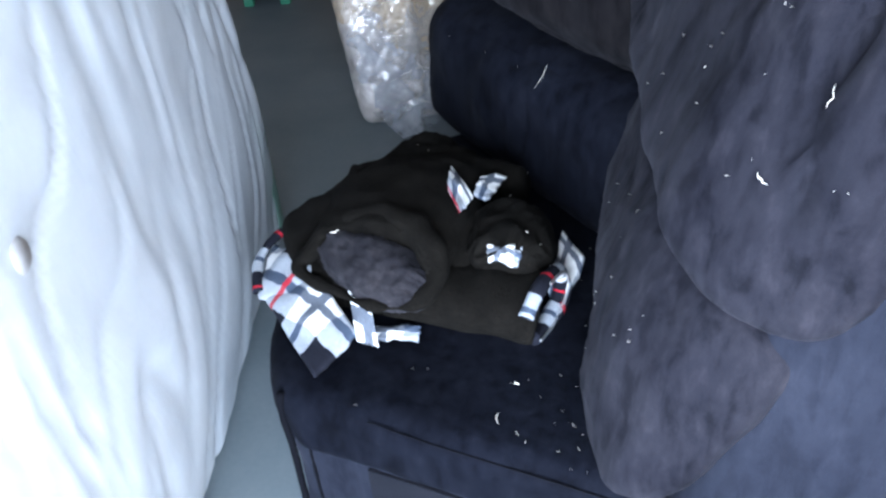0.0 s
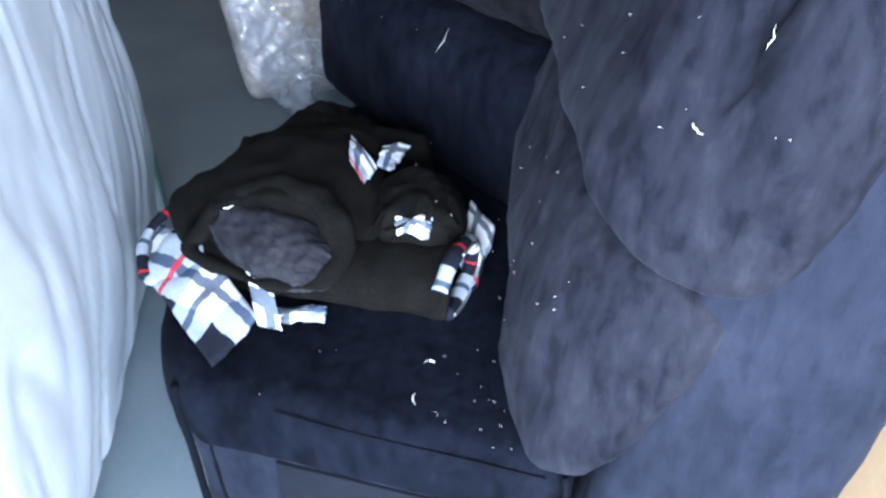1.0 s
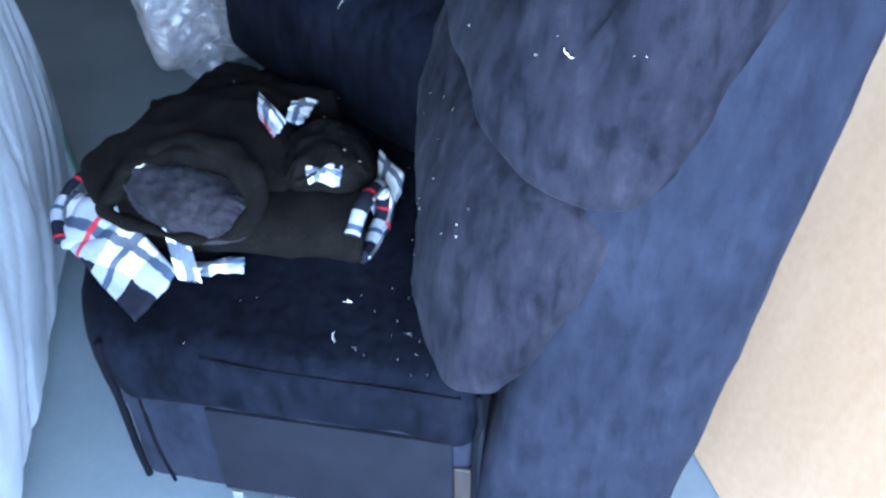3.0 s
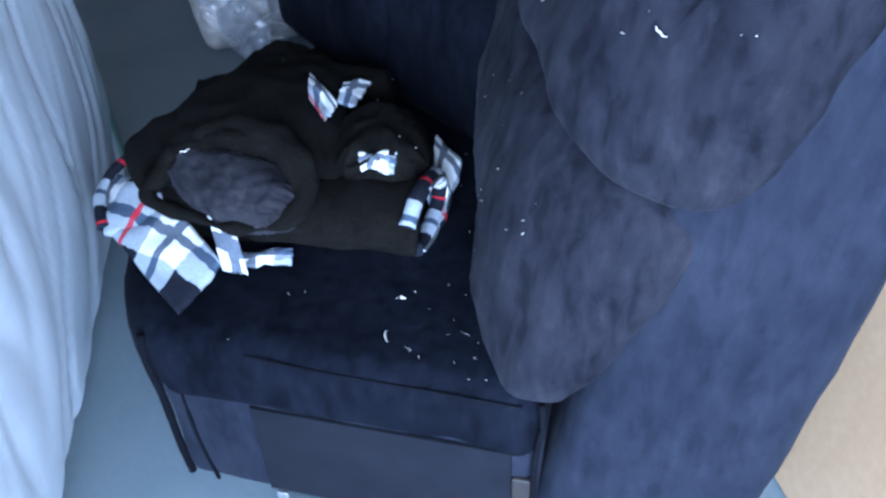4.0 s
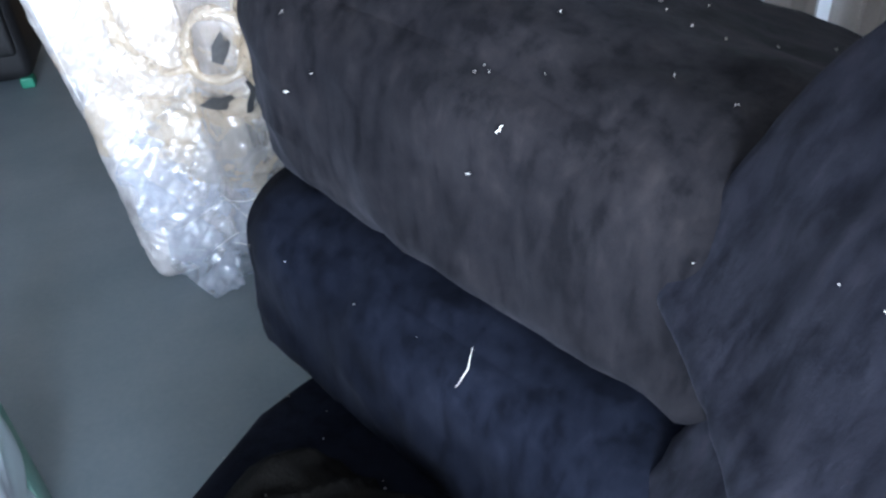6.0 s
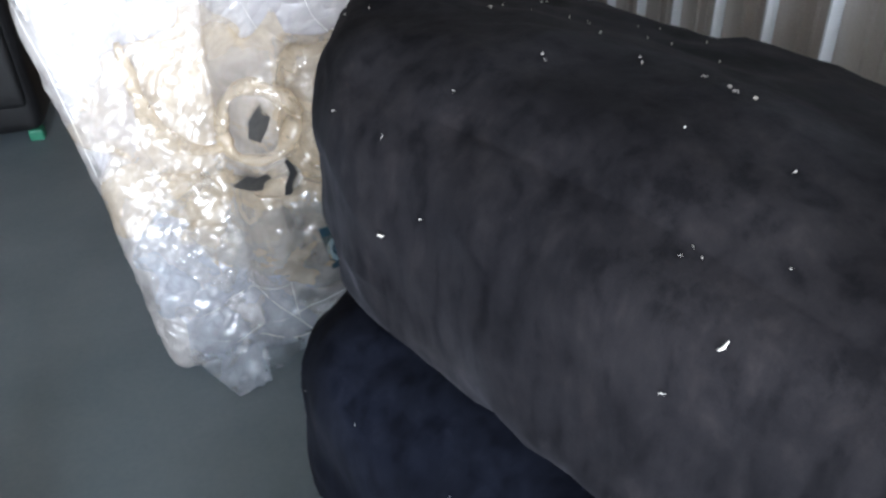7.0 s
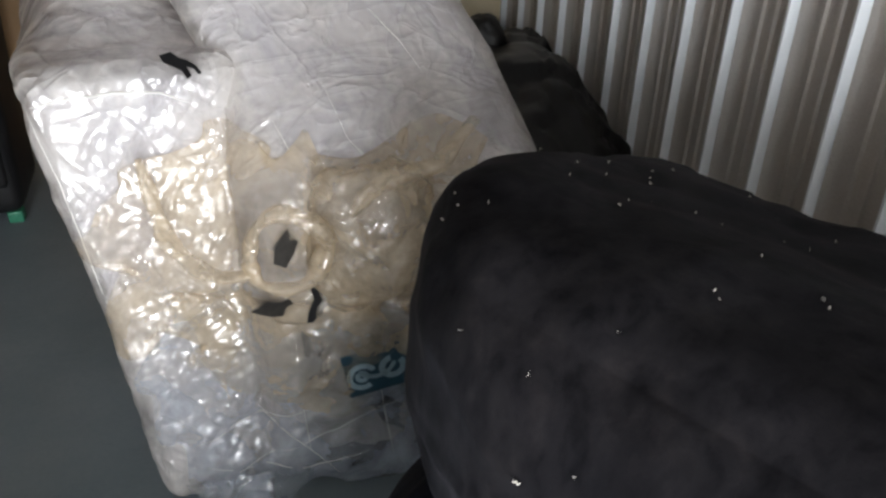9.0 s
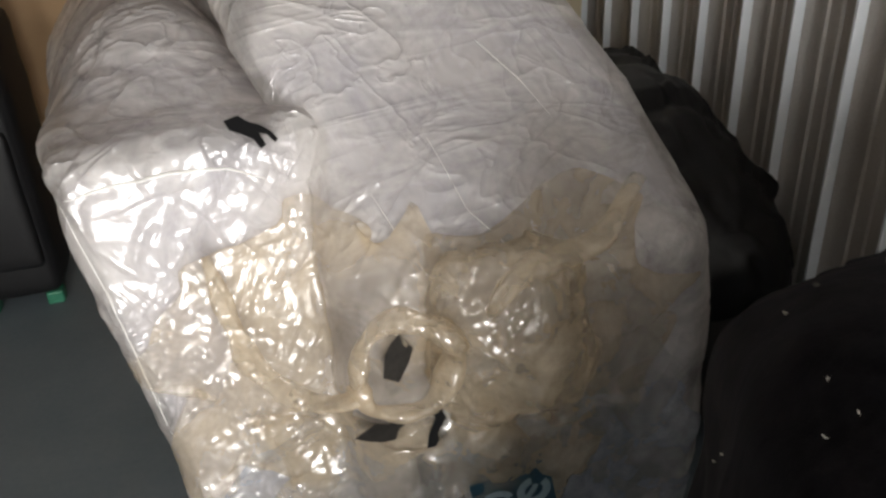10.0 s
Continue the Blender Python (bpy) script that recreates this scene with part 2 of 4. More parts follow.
def soft(size, radius, n=26, puff=(0, 0, 0), wrinkle=0.0, scale=6.0, seed=0, shape=None, ridges=0.0, ridge_scale=9.0, facets=0.0, facet_scale=9.0):
    """A stuffed or wrapped body: a rounded box whose faces bulge, with creases."""
    sx, sy, sz = (s / 2 for s in size)
    bm = bmesh.new()
    bmesh.ops.create_cube(bm, size=2.0)
    bmesh.ops.subdivide_edges(bm, edges=bm.edges[:], cuts=n, use_grid_fill=True)
    off = Vector((seed * 3.7, seed * 1.9, seed * 5.3))
    r = min(radius, sx, sy, sz)
    for v in bm.verts:
        a = Vector([math.sin(c * math.pi / 2 * 0.92) / math.sin(math.pi / 2 * 0.92) for c in v.co])
        p = Vector((a.x * sx, a.y * sy, a.z * sz))
        core = Vector((max(-sx + r, min(sx - r, p.x)), max(-sy + r, min(sy - r, p.y)), max(-sz + r, min(sz - r, p.z))))
        d = p - core
        nrm = d.normalized() if d.length > 1e-6 else Vector((0, 0, 1))
        p = core + nrm * r
        fx, fy, fz = 1 - a.x ** 2, 1 - a.y ** 2, 1 - a.z ** 2
        p.x += math.copysign(puff[0] * fy * fz, a.x) * abs(a.x)
        p.y += math.copysign(puff[1] * fx * fz, a.y) * abs(a.y)
        p.z += math.copysign(puff[2] * fx * fy, a.z) * abs(a.z)
        if shape:
            p = shape(p)
        q = p * scale + off
        h = wrinkle * (noise.noise(q) + 0.5 * noise.noise(q * 2.3))
        if ridges:
            k = p * ridge_scale + off
            w = Vector((noise.noise(k * 0.6), noise.noise(k * 0.6 + Vector((9, 2, 4))), noise.noise(k * 0.6 + Vector((3, 8, 1)))))
            h += ridges * ((1 - abs(noise.noise(k + w * 1.5)) * 2.2) ** 3) + ridges * 0.4 * (1 - abs(noise.noise(k * 2.7 + w * 2)) * 2.0)
        if facets:
            for amount, fs in ((facets, facet_scale), (facets * 0.4, facet_scale * 2.4)):
                k = Vector((p.x, p.y, p.z * 0.7)) * fs + off
                k += 0.35 * Vector((noise.noise(k * 1.3), noise.noise(k * 1.3 + Vector((5, 1, 7))), noise.noise(k * 1.3 + Vector((2, 8, 3)))))
                c = noise.voronoi(k)[1][0]
                h += amount * (k - c).dot(Vector((math.sin(c.x * 91.7 + c.y * 37.3), math.sin(c.y * 71.1 + c.z * 53.9), math.sin(c.z * 83.3 + c.x * 29.7))))
        v.co = p + nrm * h
    return bm


def patch(c00, c10, c11, c01, lift=0.02, thick=0.006, n=14, wave=0.008, seed=0, tiles=None):
    """A draped piece of cloth between four corners, with a thickness and its own UV."""
    bm = bmesh.new()
    uvl = bm.loops.layers.uv.new("UV")
    a, b, c, d = (Vector(p) for p in (c00, c10, c11, c01))
    rows = []
    for side in (0, 1):
        grid = []
        for i in range(n + 1):
            for j in range(n + 1):
                s, t = i / n, j / n
                p = a * (1 - s) * (1 - t) + b * s * (1 - t) + c * s * t + d * (1 - s) * t
                p.z += lift * 16 * s * (1 - s) * t * (1 - t) + wave * noise.noise(p * 22 + Vector((seed, 0, 0))) - side * thick
                edge = wave * 0.8 * noise.noise(Vector((s * 5, t * 5, seed)))
                p.x += edge
                p.y -= edge
                grid.append(bm.verts.new(p))
        rows.append(grid)
    at = lambda k, i, j: rows[k][i * (n + 1) + j]
    st = {}
    for grid in rows:
        for k, v in enumerate(grid):
            u, w = v.co.x + 0.155, v.co.y + 0.16
            st[v] = (0.36 + (k // (n + 1)) / n * tiles[0], 0.36 + (k % (n + 1)) / n * tiles[1]) if tiles else ((0.357 * u + 0.934 * w) / 0.24 + 0.46, (0.357 * w - 0.934 * u) / 0.24 + 0.62)
    faces = []
    for i in range(n):
        for j in range(n):
            faces.append(bm.faces.new((at(0, i, j), at(0, i + 1, j), at(0, i + 1, j + 1), at(0, i, j + 1))))
            faces.append(bm.faces.new((at(1, i, j), at(1, i, j + 1), at(1, i + 1, j + 1), at(1, i + 1, j))))
    for i in range(n):
        for (p, q) in (((i, 0), (i + 1, 0)), ((i, n), (i + 1, n)), ((0, i), (0, i + 1)), ((n, i), (n, i + 1))):
            faces.append(bm.faces.new((at(0, *p), at(0, *q), at(1, *q), at(1, *p))))
    for f in faces:
        for loop in f.loops:
            loop[uvl].uv = st[loop.vert]
    bmesh.ops.recalc_face_normals(bm, faces=bm.faces[:])
    return bm


def tube(points, radius, seg=12, flat=1.0, wrinkle=0.0, seed=0, closed=False, tiles=(2.0, 6.0)):
    """A swept tube through points (smoothed), radius a number or one per point."""
    bm = bmesh.new()
    uvl = bm.loops.layers.uv.new("UV")
    pts = [Vector(p) for p in points]
    rad = [radius] * len(pts) if isinstance(radius, (int, float)) else list(radius)
    fine, fr = [], []
    count = len(pts) if closed else len(pts) - 1
    for i in range(count):
        p0, p1 = pts[(i - 1) % len(pts)] if closed or i else pts[0], pts[i]
        p2 = pts[(i + 1) % len(pts)]
        p3 = pts[(i + 2) % len(pts)] if closed or i + 2 < len(pts) else p2
        for k in range(6):
            t = k / 6
            fine.append(0.5 * ((2 * p1) + (p2 - p0) * t + (2 * p0 - 5 * p1 + 4 * p2 - p3) * t * t + (3 * p1 - p0 - 3 * p2 + p3) * t ** 3))
            fr.append(rad[i] * (1 - t) + rad[(i + 1) % len(rad)] * t)
    if not closed:
        fine.append(pts[-1])
        fr.append(rad[-1])
    rings = []
    for i, p in enumerate(fine):
        nxt = fine[(i + 1) % len(fine)] if closed else fine[min(i + 1, len(fine) - 1)]
        prv = fine[i - 1] if closed or i else fine[0]
        d = (nxt - prv).normalized()
        side = d.cross(Vector((0, 0, 1)))
        side = side.normalized() if side.length > 1e-4 else Vector((1, 0, 0))
        up = side.cross(d)
        ring = []
        for k in range(seg):
            a = 2 * math.pi * k / seg
            o = side * math.cos(a) * fr[i] + up * math.sin(a) * fr[i] * flat
            q = p + o
            q += o.normalized() * wrinkle * noise.noise(q * 18 + Vector((seed, seed, 0)))
            ring.append(bm.verts.new(q))
        rings.append(ring)
    last = len(rings) if closed else len(rings) - 1
    for i in range(last):
        ra, rb = rings[i], rings[(i + 1) % len(rings)]
        for k in range(seg):
            f = bm.faces.new((ra[k], ra[(k + 1) % seg], rb[(k + 1) % seg], rb[k]))
            for loop, st in zip(f.loops, ((k, i), (k + 1, i), (k + 1, i + 1), (k, i + 1))):
                loop[uvl].uv = (st[0] / seg * tiles[0], st[1] / max(last, 1) * tiles[1])
    if not closed:
        bm.faces.new(rings[0][::-1])
        bm.faces.new(rings[-1])
    return bm


# ---- the storage unit: floor, walls, ceiling ----
X0, X1, Y0, Y1, H = -1.75, 1.06, -1.75, 5.75, 2.7


def setting(name, bm, mat, label, smooth=False, category="wall"):
    return tagged(part(name, bm, mat, None, "", smooth), label, category, "", "structure")


setting("ground", box(-60, -80, -0.30, 60, 60, -0.16), mottled("asphalt", (0.16, 0.15, 0.14), (0.22, 0.21, 0.19), 1.0, 0.9), "pale worn asphalt yard outside the open unit", category="ground")
setting("floor", box(X0 - 0.15, Y0 - 0.15, -0.15, X1 + 0.15, Y1 + 0.15, 0.0), FLOOR, "smooth grey-blue painted concrete floor of the storage unit", category="floor")


def steel_sheet(length, height, pitch=0.208, first=0.0):
    """A flat steel sheet with shallow stiffening grooves between its ribs, x along the wall."""
    bm = bmesh.new()
    xs, k = [(0.0, 0.0)], 0
    while first + k * pitch + 0.12 < length:
        c = first + k * pitch
        xs += [(c + 0.062, 0.0), (c + 0.067, 0.006), (c + 0.079, 0.006), (c + 0.084, 0.0), (c + 0.111, 0.0), (c + 0.116, 0.006), (c + 0.128, 0.006), (c + 0.133, 0.0)]
        k += 1
    xs.append((length, 0.0))
    front = [(bm.verts.new((x, y, 0)), bm.verts.new((x, y, height))) for x, y in xs]
    rear = [(bm.verts.new((x, y - 0.004, 0)), bm.verts.new((x, y - 0.004, height))) for x, y in xs]
    for row in (front, rear):
        for (a, b), (c, d) in zip(row, row[1:]):
            bm.faces.new((a, c, d, b))
    for i in (0, -1):
        bm.faces.new((front[i][0], front[i][1], rear[i][1], rear[i][0]))
    for j in (0, 1):
        for k in range(len(xs) - 1):
            bm.faces.new((front[k][j], rear[k][j], rear[k + 1][j], front[k + 1][j]))
    bmesh.ops.recalc_face_normals(bm, faces=bm.faces[:])
    return bm


setting("wall_east", box(X1 + 0.01, Y0, 0, X1 + 0.12, Y1, H), METAL, "weathered ribbed steel partition wall")
FIRST = (3.788 - Y0) % 0.208
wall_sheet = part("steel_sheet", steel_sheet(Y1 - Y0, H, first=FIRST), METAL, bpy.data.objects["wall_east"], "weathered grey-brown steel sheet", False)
wall_sheet.matrix_local = pose(X1, Y0, 0, 0, 0, 90)
rib_bm = bmesh.new()
profile = [(-0.009, 0.001), (-0.004, 0.026), (0.004, 0.026), (0.009, 0.001)]
ends = [[rib_bm.verts.new((x, y, z)) for x, y in profile] for z in (0.004, H - 0.004)]
rib_bm.faces.new(ends[0])
rib_bm.faces.new(ends[1])
for k in range(4):
    rib_bm.faces.new((ends[0][k], ends[0][(k + 1) % 4], ends[1][(k + 1) % 4], ends[1][k]))
bmesh.ops.recalc_face_normals(rib_bm, faces=rib_bm.faces[:])
rib_mesh = mesh_from("rib", rib_bm, RIB_HIGHLIGHT, False)
k = 0
while FIRST + k * 0.208 + 0.05 < Y1 - Y0:
    rib = new("rib", rib_mesh)
    rib.parent = wall_sheet
    rib.matrix_local = pose(FIRST + k * 0.208, 0, 0)
    k += 1
setting("wall_west", box(X0 - 0.12, Y0, 0, X0, Y1, H), METAL, "plain steel partition wall")
setting("wall_north", box(X0 - 0.12, Y1, 0, X1 + 0.12, Y1 + 0.1, H), BACKBOARD, "brown board wall at the end of the unit")
front = box(X0 - 0.12, Y0 - 0.12, 0, X0 + 0.12, Y0, H)
box(X1 - 0.12, Y0 - 0.12, 0, X1 + 0.12, Y0, H, bm=front)
box(X0 + 0.12, Y0 - 0.12, 2.25, X1 - 0.12, Y0, H, bm=front)
setting("wall_south", front, METAL, "front wall round the open roller door")
setting("ceiling", box(X0 - 0.12, Y0 - 0.12, H, X1 + 0.12, Y1 + 0.1, H + 0.08), CEIL, "dull grey steel ceiling of the storage unit", category="ceiling")

# ---- the velvet sofa section ----
SOFA = pose(-0.40, 1.154, 0, 0, 0, math.degrees(math.atan2(-0.408, 0.913)))
LENGTH, BACK = 1.55, 0.93
sofa = thing("sofa_section", SOFA, "dark navy velvet sofa section without an end arm", "sofa")


def seat_shape(p):
    """The seat cushion swells out over the base along its front."""
    v = (p.y + LENGTH / 2) / 1.2
    out = 0.25 * math.sin(math.pi * min(max(v, 0), 1)) ** 0.8 + 0.06 * max(v - 0.6, 0)
    return Vector((p.x - out * (0.36 - p.x) / 0.72, p.y, p.z - 0.03 * max(0, -p.x - 0.3)))


b = soft((0.70, LENGTH, 0.36), 0.035, 22, (0.008, 0.006, 0.0), 0.005, 7, 1)
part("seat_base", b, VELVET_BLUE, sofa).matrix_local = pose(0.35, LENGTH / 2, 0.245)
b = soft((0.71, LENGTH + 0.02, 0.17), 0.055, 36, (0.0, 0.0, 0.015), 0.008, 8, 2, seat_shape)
part("seat", b, VELVET_SHADED, sofa).matrix_local = pose(0.35, LENGTH / 2, 0.385)
b = soft((0.35, BACK, 1.24), 0.05, 28, (0.015, 0.004, 0.02), 0.006, 5, 3, lambda p: Vector((p.x * (1 - 0.25 * (p.z + 0.39)) + 0.155 * (p.z + 0.51) - 0.13 * max(0, p.x / 0.175) * (p.y / BACK + 0.5), p.y, p.z)))
part("backrest", b, VELVET_BLUE, sofa).matrix_local = pose(0.872, BACK / 2 - 0.002, 0.69)
part("underlining", box(0.19, -0.014, 0.10, 0.655, -0.004, 0.335, 0.002), UNDERCLOTH, sofa, "black non-woven panel on the joining side", False)
b = box(0.20, -0.016, 0.035, 0.31, -0.006, 0.062, 0.003)
box(0.20, -0.016, 0.035, 0.222, -0.006, 0.09, 0.003, b)
box(0.288, -0.016, 0.035, 0.31, -0.006, 0.09, 0.003, b)
part("bracket", b, ZINC, sofa, "zinc sofa connector bracket", False)
part("stained_strip", box(0.655, -0.008, 0.02, 0.688, 0.004, 0.26, 0.004), RUST, sofa, "frayed brown strip of backing", False)
part("piping", tube([(0.004, 0.006, 0.46), (0.0, 0.002, 0.40), (0.006, 0.002, 0.33), (0.006, 0.003, 0.24), (0.006, 0.003, 0.16), (0.01, 0.004, 0.08)], 0.008, 8), PIPING, sofa, "dark corner seam")
part("piping", tube([(0.06, -0.002, 0.40), (0.055, -0.003, 0.33), (0.055, -0.003, 0.24), (0.06, -0.003, 0.16), (0.07, -0.002, 0.08)], 0.004, 8), PIPING, sofa, "dark corner seam")
part("front_seam", tube([(0.20, 0.0, 0.458), (0.32, -0.003, 0.452), (0.5, -0.004, 0.45), (0.67, -0.003, 0.445)], 0.0018, 6), PIPING, sofa, "dark seam")
part("joint_seam", tube([(0.70, -0.004, 0.46), (0.703, -0.003, 0.40), (0.694, -0.003, 0.32), (0.692, -0.003, 0.20), (0.69, -0.003, 0.09)], 0.006, 6), PIPING, sofa, "dark gap between seat and backrest")
for x, y in ((0.08, 0.10), (0.95, 0.10), (0.08, LENGTH - 0.12), (0.62, LENGTH - 0.12), (0.95, 0.82)):
    part("leg", box(x - 0.03, y - 0.03, 0.0, x + 0.03, y + 0.03, 0.09, 0.006), BLACK, sofa, "", False)


# ---- loose sofa cushions ----
def cushion(m, size, label, mat=VELVET, radius=0.1, puff=(0.02, 0.02, 0.03), wrinkle=0.012, seed=0, shape=None, seam=0.0):
    ob = thing("sofa_cushion", m, label, "cushion", "loose sofa cushions")
    part("cover", soft(size, radius, 44, puff, wrinkle, 6.5, seed, shape, 0.006, 5.0), mat, ob)
    if seam:
        x, y = size[0] / 2 - radius * 0.32 + puff[0] * 0.2, size[1] / 2 - radius * 0.32 + puff[1] * 0.2
        ring = [(x, -y * 0.9, 0), (x, y * 0.9, 0), (x * 0.9, y, 0), (-x * 0.9, y, 0), (-x, y * 0.9, 0), (-x, -y * 0.9, 0), (-x * 0.9, -y, 0), (x * 0.9, -y, 0)]
        part("seam", tube(ring, 0.004, 6, closed=True), PIPING, ob)
    return ob


# standing back cushion, and the slumped one on top of it
def spread(table, v):
    """Smooth reading of a short table of (place, value)."""
    for (a, p), (b, q) in zip(table, table[1:]):
        if v <= b:
            t = min(max((v - a) / (b - a), 0), 1)
            return p + (q - p) * t
    return table[-1][1]


def leaning_cushion(label, depth, low, high, rear, seed, mat, square=3.0, dent=None, length=0.74, foot=0.0, slope=0.36, slope_top=False):
    """A stuffed cushion leaning on the backrest: flat sewn end panel, front that swells along its length."""
    ob = thing("sofa_cushion", SOFA, label, "cushion", "loose sofa cushions")
    bm = bmesh.new()
    seg, rows = 120, 84
    ways = [(-0.022, 0.02), (-0.022, 0.2), (-0.021, 0.35), (-0.020, 0.5), (-0.019, 0.62), (-0.017, 0.73), (-0.014, 0.82), (-0.009, 0.89), (-0.002, 0.945), (0.007, 0.98), (0.02, 1.0)]
    ways += [(0.02 + (length - 0.105) * (k / rows) ** 1.3, 1.0) for k in range(1, rows + 1)]
    ways += [(length - 0.085 + 0.085 * math.sin(a), math.cos(a)) for a in (0.3, 0.6, 0.9, 1.15, 1.35, 1.5)]
    rings = []
    for v, scale in ways:
        zb, zt, d = low(v), high(v), spread(depth, v)
        zc, hz = (zb + zt) / 2, (zt - zb) / 2
        ring = []
        for k in range(seg):
            a = 2 * math.pi * k / seg
            ca, sa = math.cos(a), math.sin(a)
            fx = math.copysign(abs(ca) ** (2 / square), ca) * scale
            z = zc + hz * math.copysign(abs(sa) ** (2 / square), sa) * scale
            thin = d * (1 - foot * (1 - min(max((z - zb) / 0.26, 0), 1)))
            p = Vector((rear(z) - thin / 2 + thin / 2 * fx, v, z))
            p.z += slope * (0.84 - p.x) * (min(max((z - zt + 0.2) / 0.2, 0), 1) if slope_top else min(max((zb + 0.2 - z) / 0.2, 0), 1))
            q = p * 6.0 + Vector((seed * 3.1, seed, 2.0))
            h = 0.012 * noise.noise(q) + 0.006 * noise.noise(q * 2.4)
            pull = Vector((p.x * 9, p.y * 26, p.z * 9 + p.x * 14 + seed))
            h -= 0.010 * max(0, noise.noise(pull) - 0.18) * (0.4 + 0.6 * min(max(v / 0.08, 0), 1))
            h += 0.003 * (1 - abs(noise.noise(p * 13 + Vector((seed, 5, 1)))) * 2.4) ** 3
            if dent and v < 0.25:
                h += dent(p) * (1 - max(v, 0) / 0.25)
            end = min(max((1 - scale) / 0.15, 0), 1) if v < 0.1 else 0
            p.y -= h * end
            p.x += h * ca * (1 - end)
            p.z += 0.5 * h * sa * (1 - end)
            ring.append(bm.verts.new(p))
        rings.append(ring)
    for ra, rb in zip(rings, rings[1:]):
        for k in range(seg):
            bm.faces.new((ra[k], ra[(k + 1) % seg], rb[(k + 1) % seg], rb[k]))
    bm.faces.new(rings[0][::-1])
    bm.faces.new(rings[-1])
    bmesh.ops.recalc_face_normals(bm, faces=bm.faces[:])
    part("cover", bm, mat, ob)
    return ob


leaning_cushion("dusty navy velvet back cushion standing on the sofa seat", ((-0.03, 0.150), (0.0, 0.165), (0.02, 0.185), (0.05, 0.215), (0.10, 0.250), (0.18, 0.285), (0.30, 0.310), (0.5, 0.355), (0.66, 0.385), (0.74, 0.37)),
                lambda v: 0.455, lambda v: 0.846 + 0.10 * min(max(v, 0) / 0.3, 1), lambda z: 0.772 + 0.43 * (z - 0.52), 4.0, VELVET, 3.8, None, 0.74, 0.26, 0.30, True)


def big_fold(p):
    """A deep upright crease near the open end of the slumped cushion."""
    line = 0.832 + 0.10 * (p.z - 1.085) + 0.012 * math.sin(p.z * 31)
    up = min(max((p.z - 1.02) / 0.06, 0), 1)
    far = min(max((p.z - 0.98) / 0.10, 0), 1)
    return -0.028 * up * math.exp(-((p.x - line) / 0.014) ** 2) + 0.016 * far * math.exp(-((p.x - line - 0.055) / 0.04) ** 2)


leaning_cushion("large slumped navy velvet cushion with lint, leaning on the backrest", ((-0.03, 0.185), (0.0, 0.205), (0.02, 0.235), (0.05, 0.275), (0.09, 0.305), (0.16, 0.33), (0.30, 0.395), (0.5, 0.47), (0.7, 0.52), (0.76, 0.50)),
                lambda v: 0.844 + 0.09 * max(v, 0), lambda v: 1.41, lambda z: 0.905 + 0.385 * (z - 0.8), 9.0, VELVET, 3.2, big_fold, 0.78)


def skewed(p, amount, fall=0.0):
    """Draws the end of a cushion out towards its far corner, and lets its back sink."""
    n = min(max(p.y + 0.37, 0), 0.27)
    sink = (fall * max(0, p.y + 0.17) + 0.4 * fall * max(0, p.x)) * min(1, max(0, p.z / 0.15))
    return Vector((p.x - amount * n * min(1, max(0, 0.1 - p.x) / 0.5), p.y, p.z - sink))


# two cushions stacked across the far end of the seat
STACK = pose(-0.035, 2.24, 0, 0, 0, math.degrees(math.atan2(-0.873, 0.487)))
cushion(STACK @ pose(0.40, 0.33, 0.64, 0, 0, 0), (1.03, 0.76, 0.41), "dark navy velvet cushion lying across the sofa seat", VELVET_SHADED, 0.12, (0.03, 0.02, 0.0), 0.010, 6, lambda p: skewed(Vector((p.x + 0.12 * (p.z - 0.1) * (p.x < 0), p.y, p.z)), 0.26))
cushion(STACK @ pose(0.43, 0.36, 1.052, 0, 1.0, 0), (0.94, 0.74, 0.41), "thick charcoal velvet cushion stacked on another cushion", VELVET_TOP, 0.12, (0.012, 0.02, 0.01), 0.012, 7, lambda p: skewed(p, 0.70, 0.30))

# ---- mattress standing on its edge ----
mat_ob = thing("mattress", pose(-0.805, 1.075, 0), "white mattress in clear plastic standing on its long edge", "mattress")


def slab(p):
    p.x += 0.05 * math.exp(-((p.z + 0.55) / 0.35) ** 2) - 0.03
    return p


part("body", soft((0.28, 2.5, 1.9), 0.08, 30, (0.02, 0.02, 0.0), 0.010, 3, 8, slab), TICKING, mat_ob).matrix_local = pose(0, 0, 0.955)


def folds(p):
    """Long upright folds in the loose cover."""
    p = slab(p)
    w = (p.y - 0.28 * p.z) * 6.0 + 1.5 * noise.noise(Vector((p.y * 3, p.z * 1.3, 2)))
    p.x += 0.007 * noise.noise(Vector((w * 0.8, p.z * 0.7, 5))) - 0.009 * math.exp(-(noise.noise(Vector((w * 0.7, p.z * 0.6, 7))) / 0.05) ** 2)
    p.x -= 0.005 * math.exp(-(noise.noise(Vector((w * 0.9 - 1.6 * p.z, p.z * 0.9, 3))) / 0.045) ** 2)
    p.x += 0.0015 * (1 - abs(noise.noise(Vector((w * 1.5, p.z * 2.0, 9)))) * 2) ** 3
    return p


part("plastic_cover", soft((0.345, 2.54, 1.92), 0.09, 190, (0.025, 0.02, 0.0), 0.010, 3, 8, folds), WRAP_BLUE, mat_ob, "cool clear plastic cover with long folds").matrix_local = pose(0, 0, 0.972)

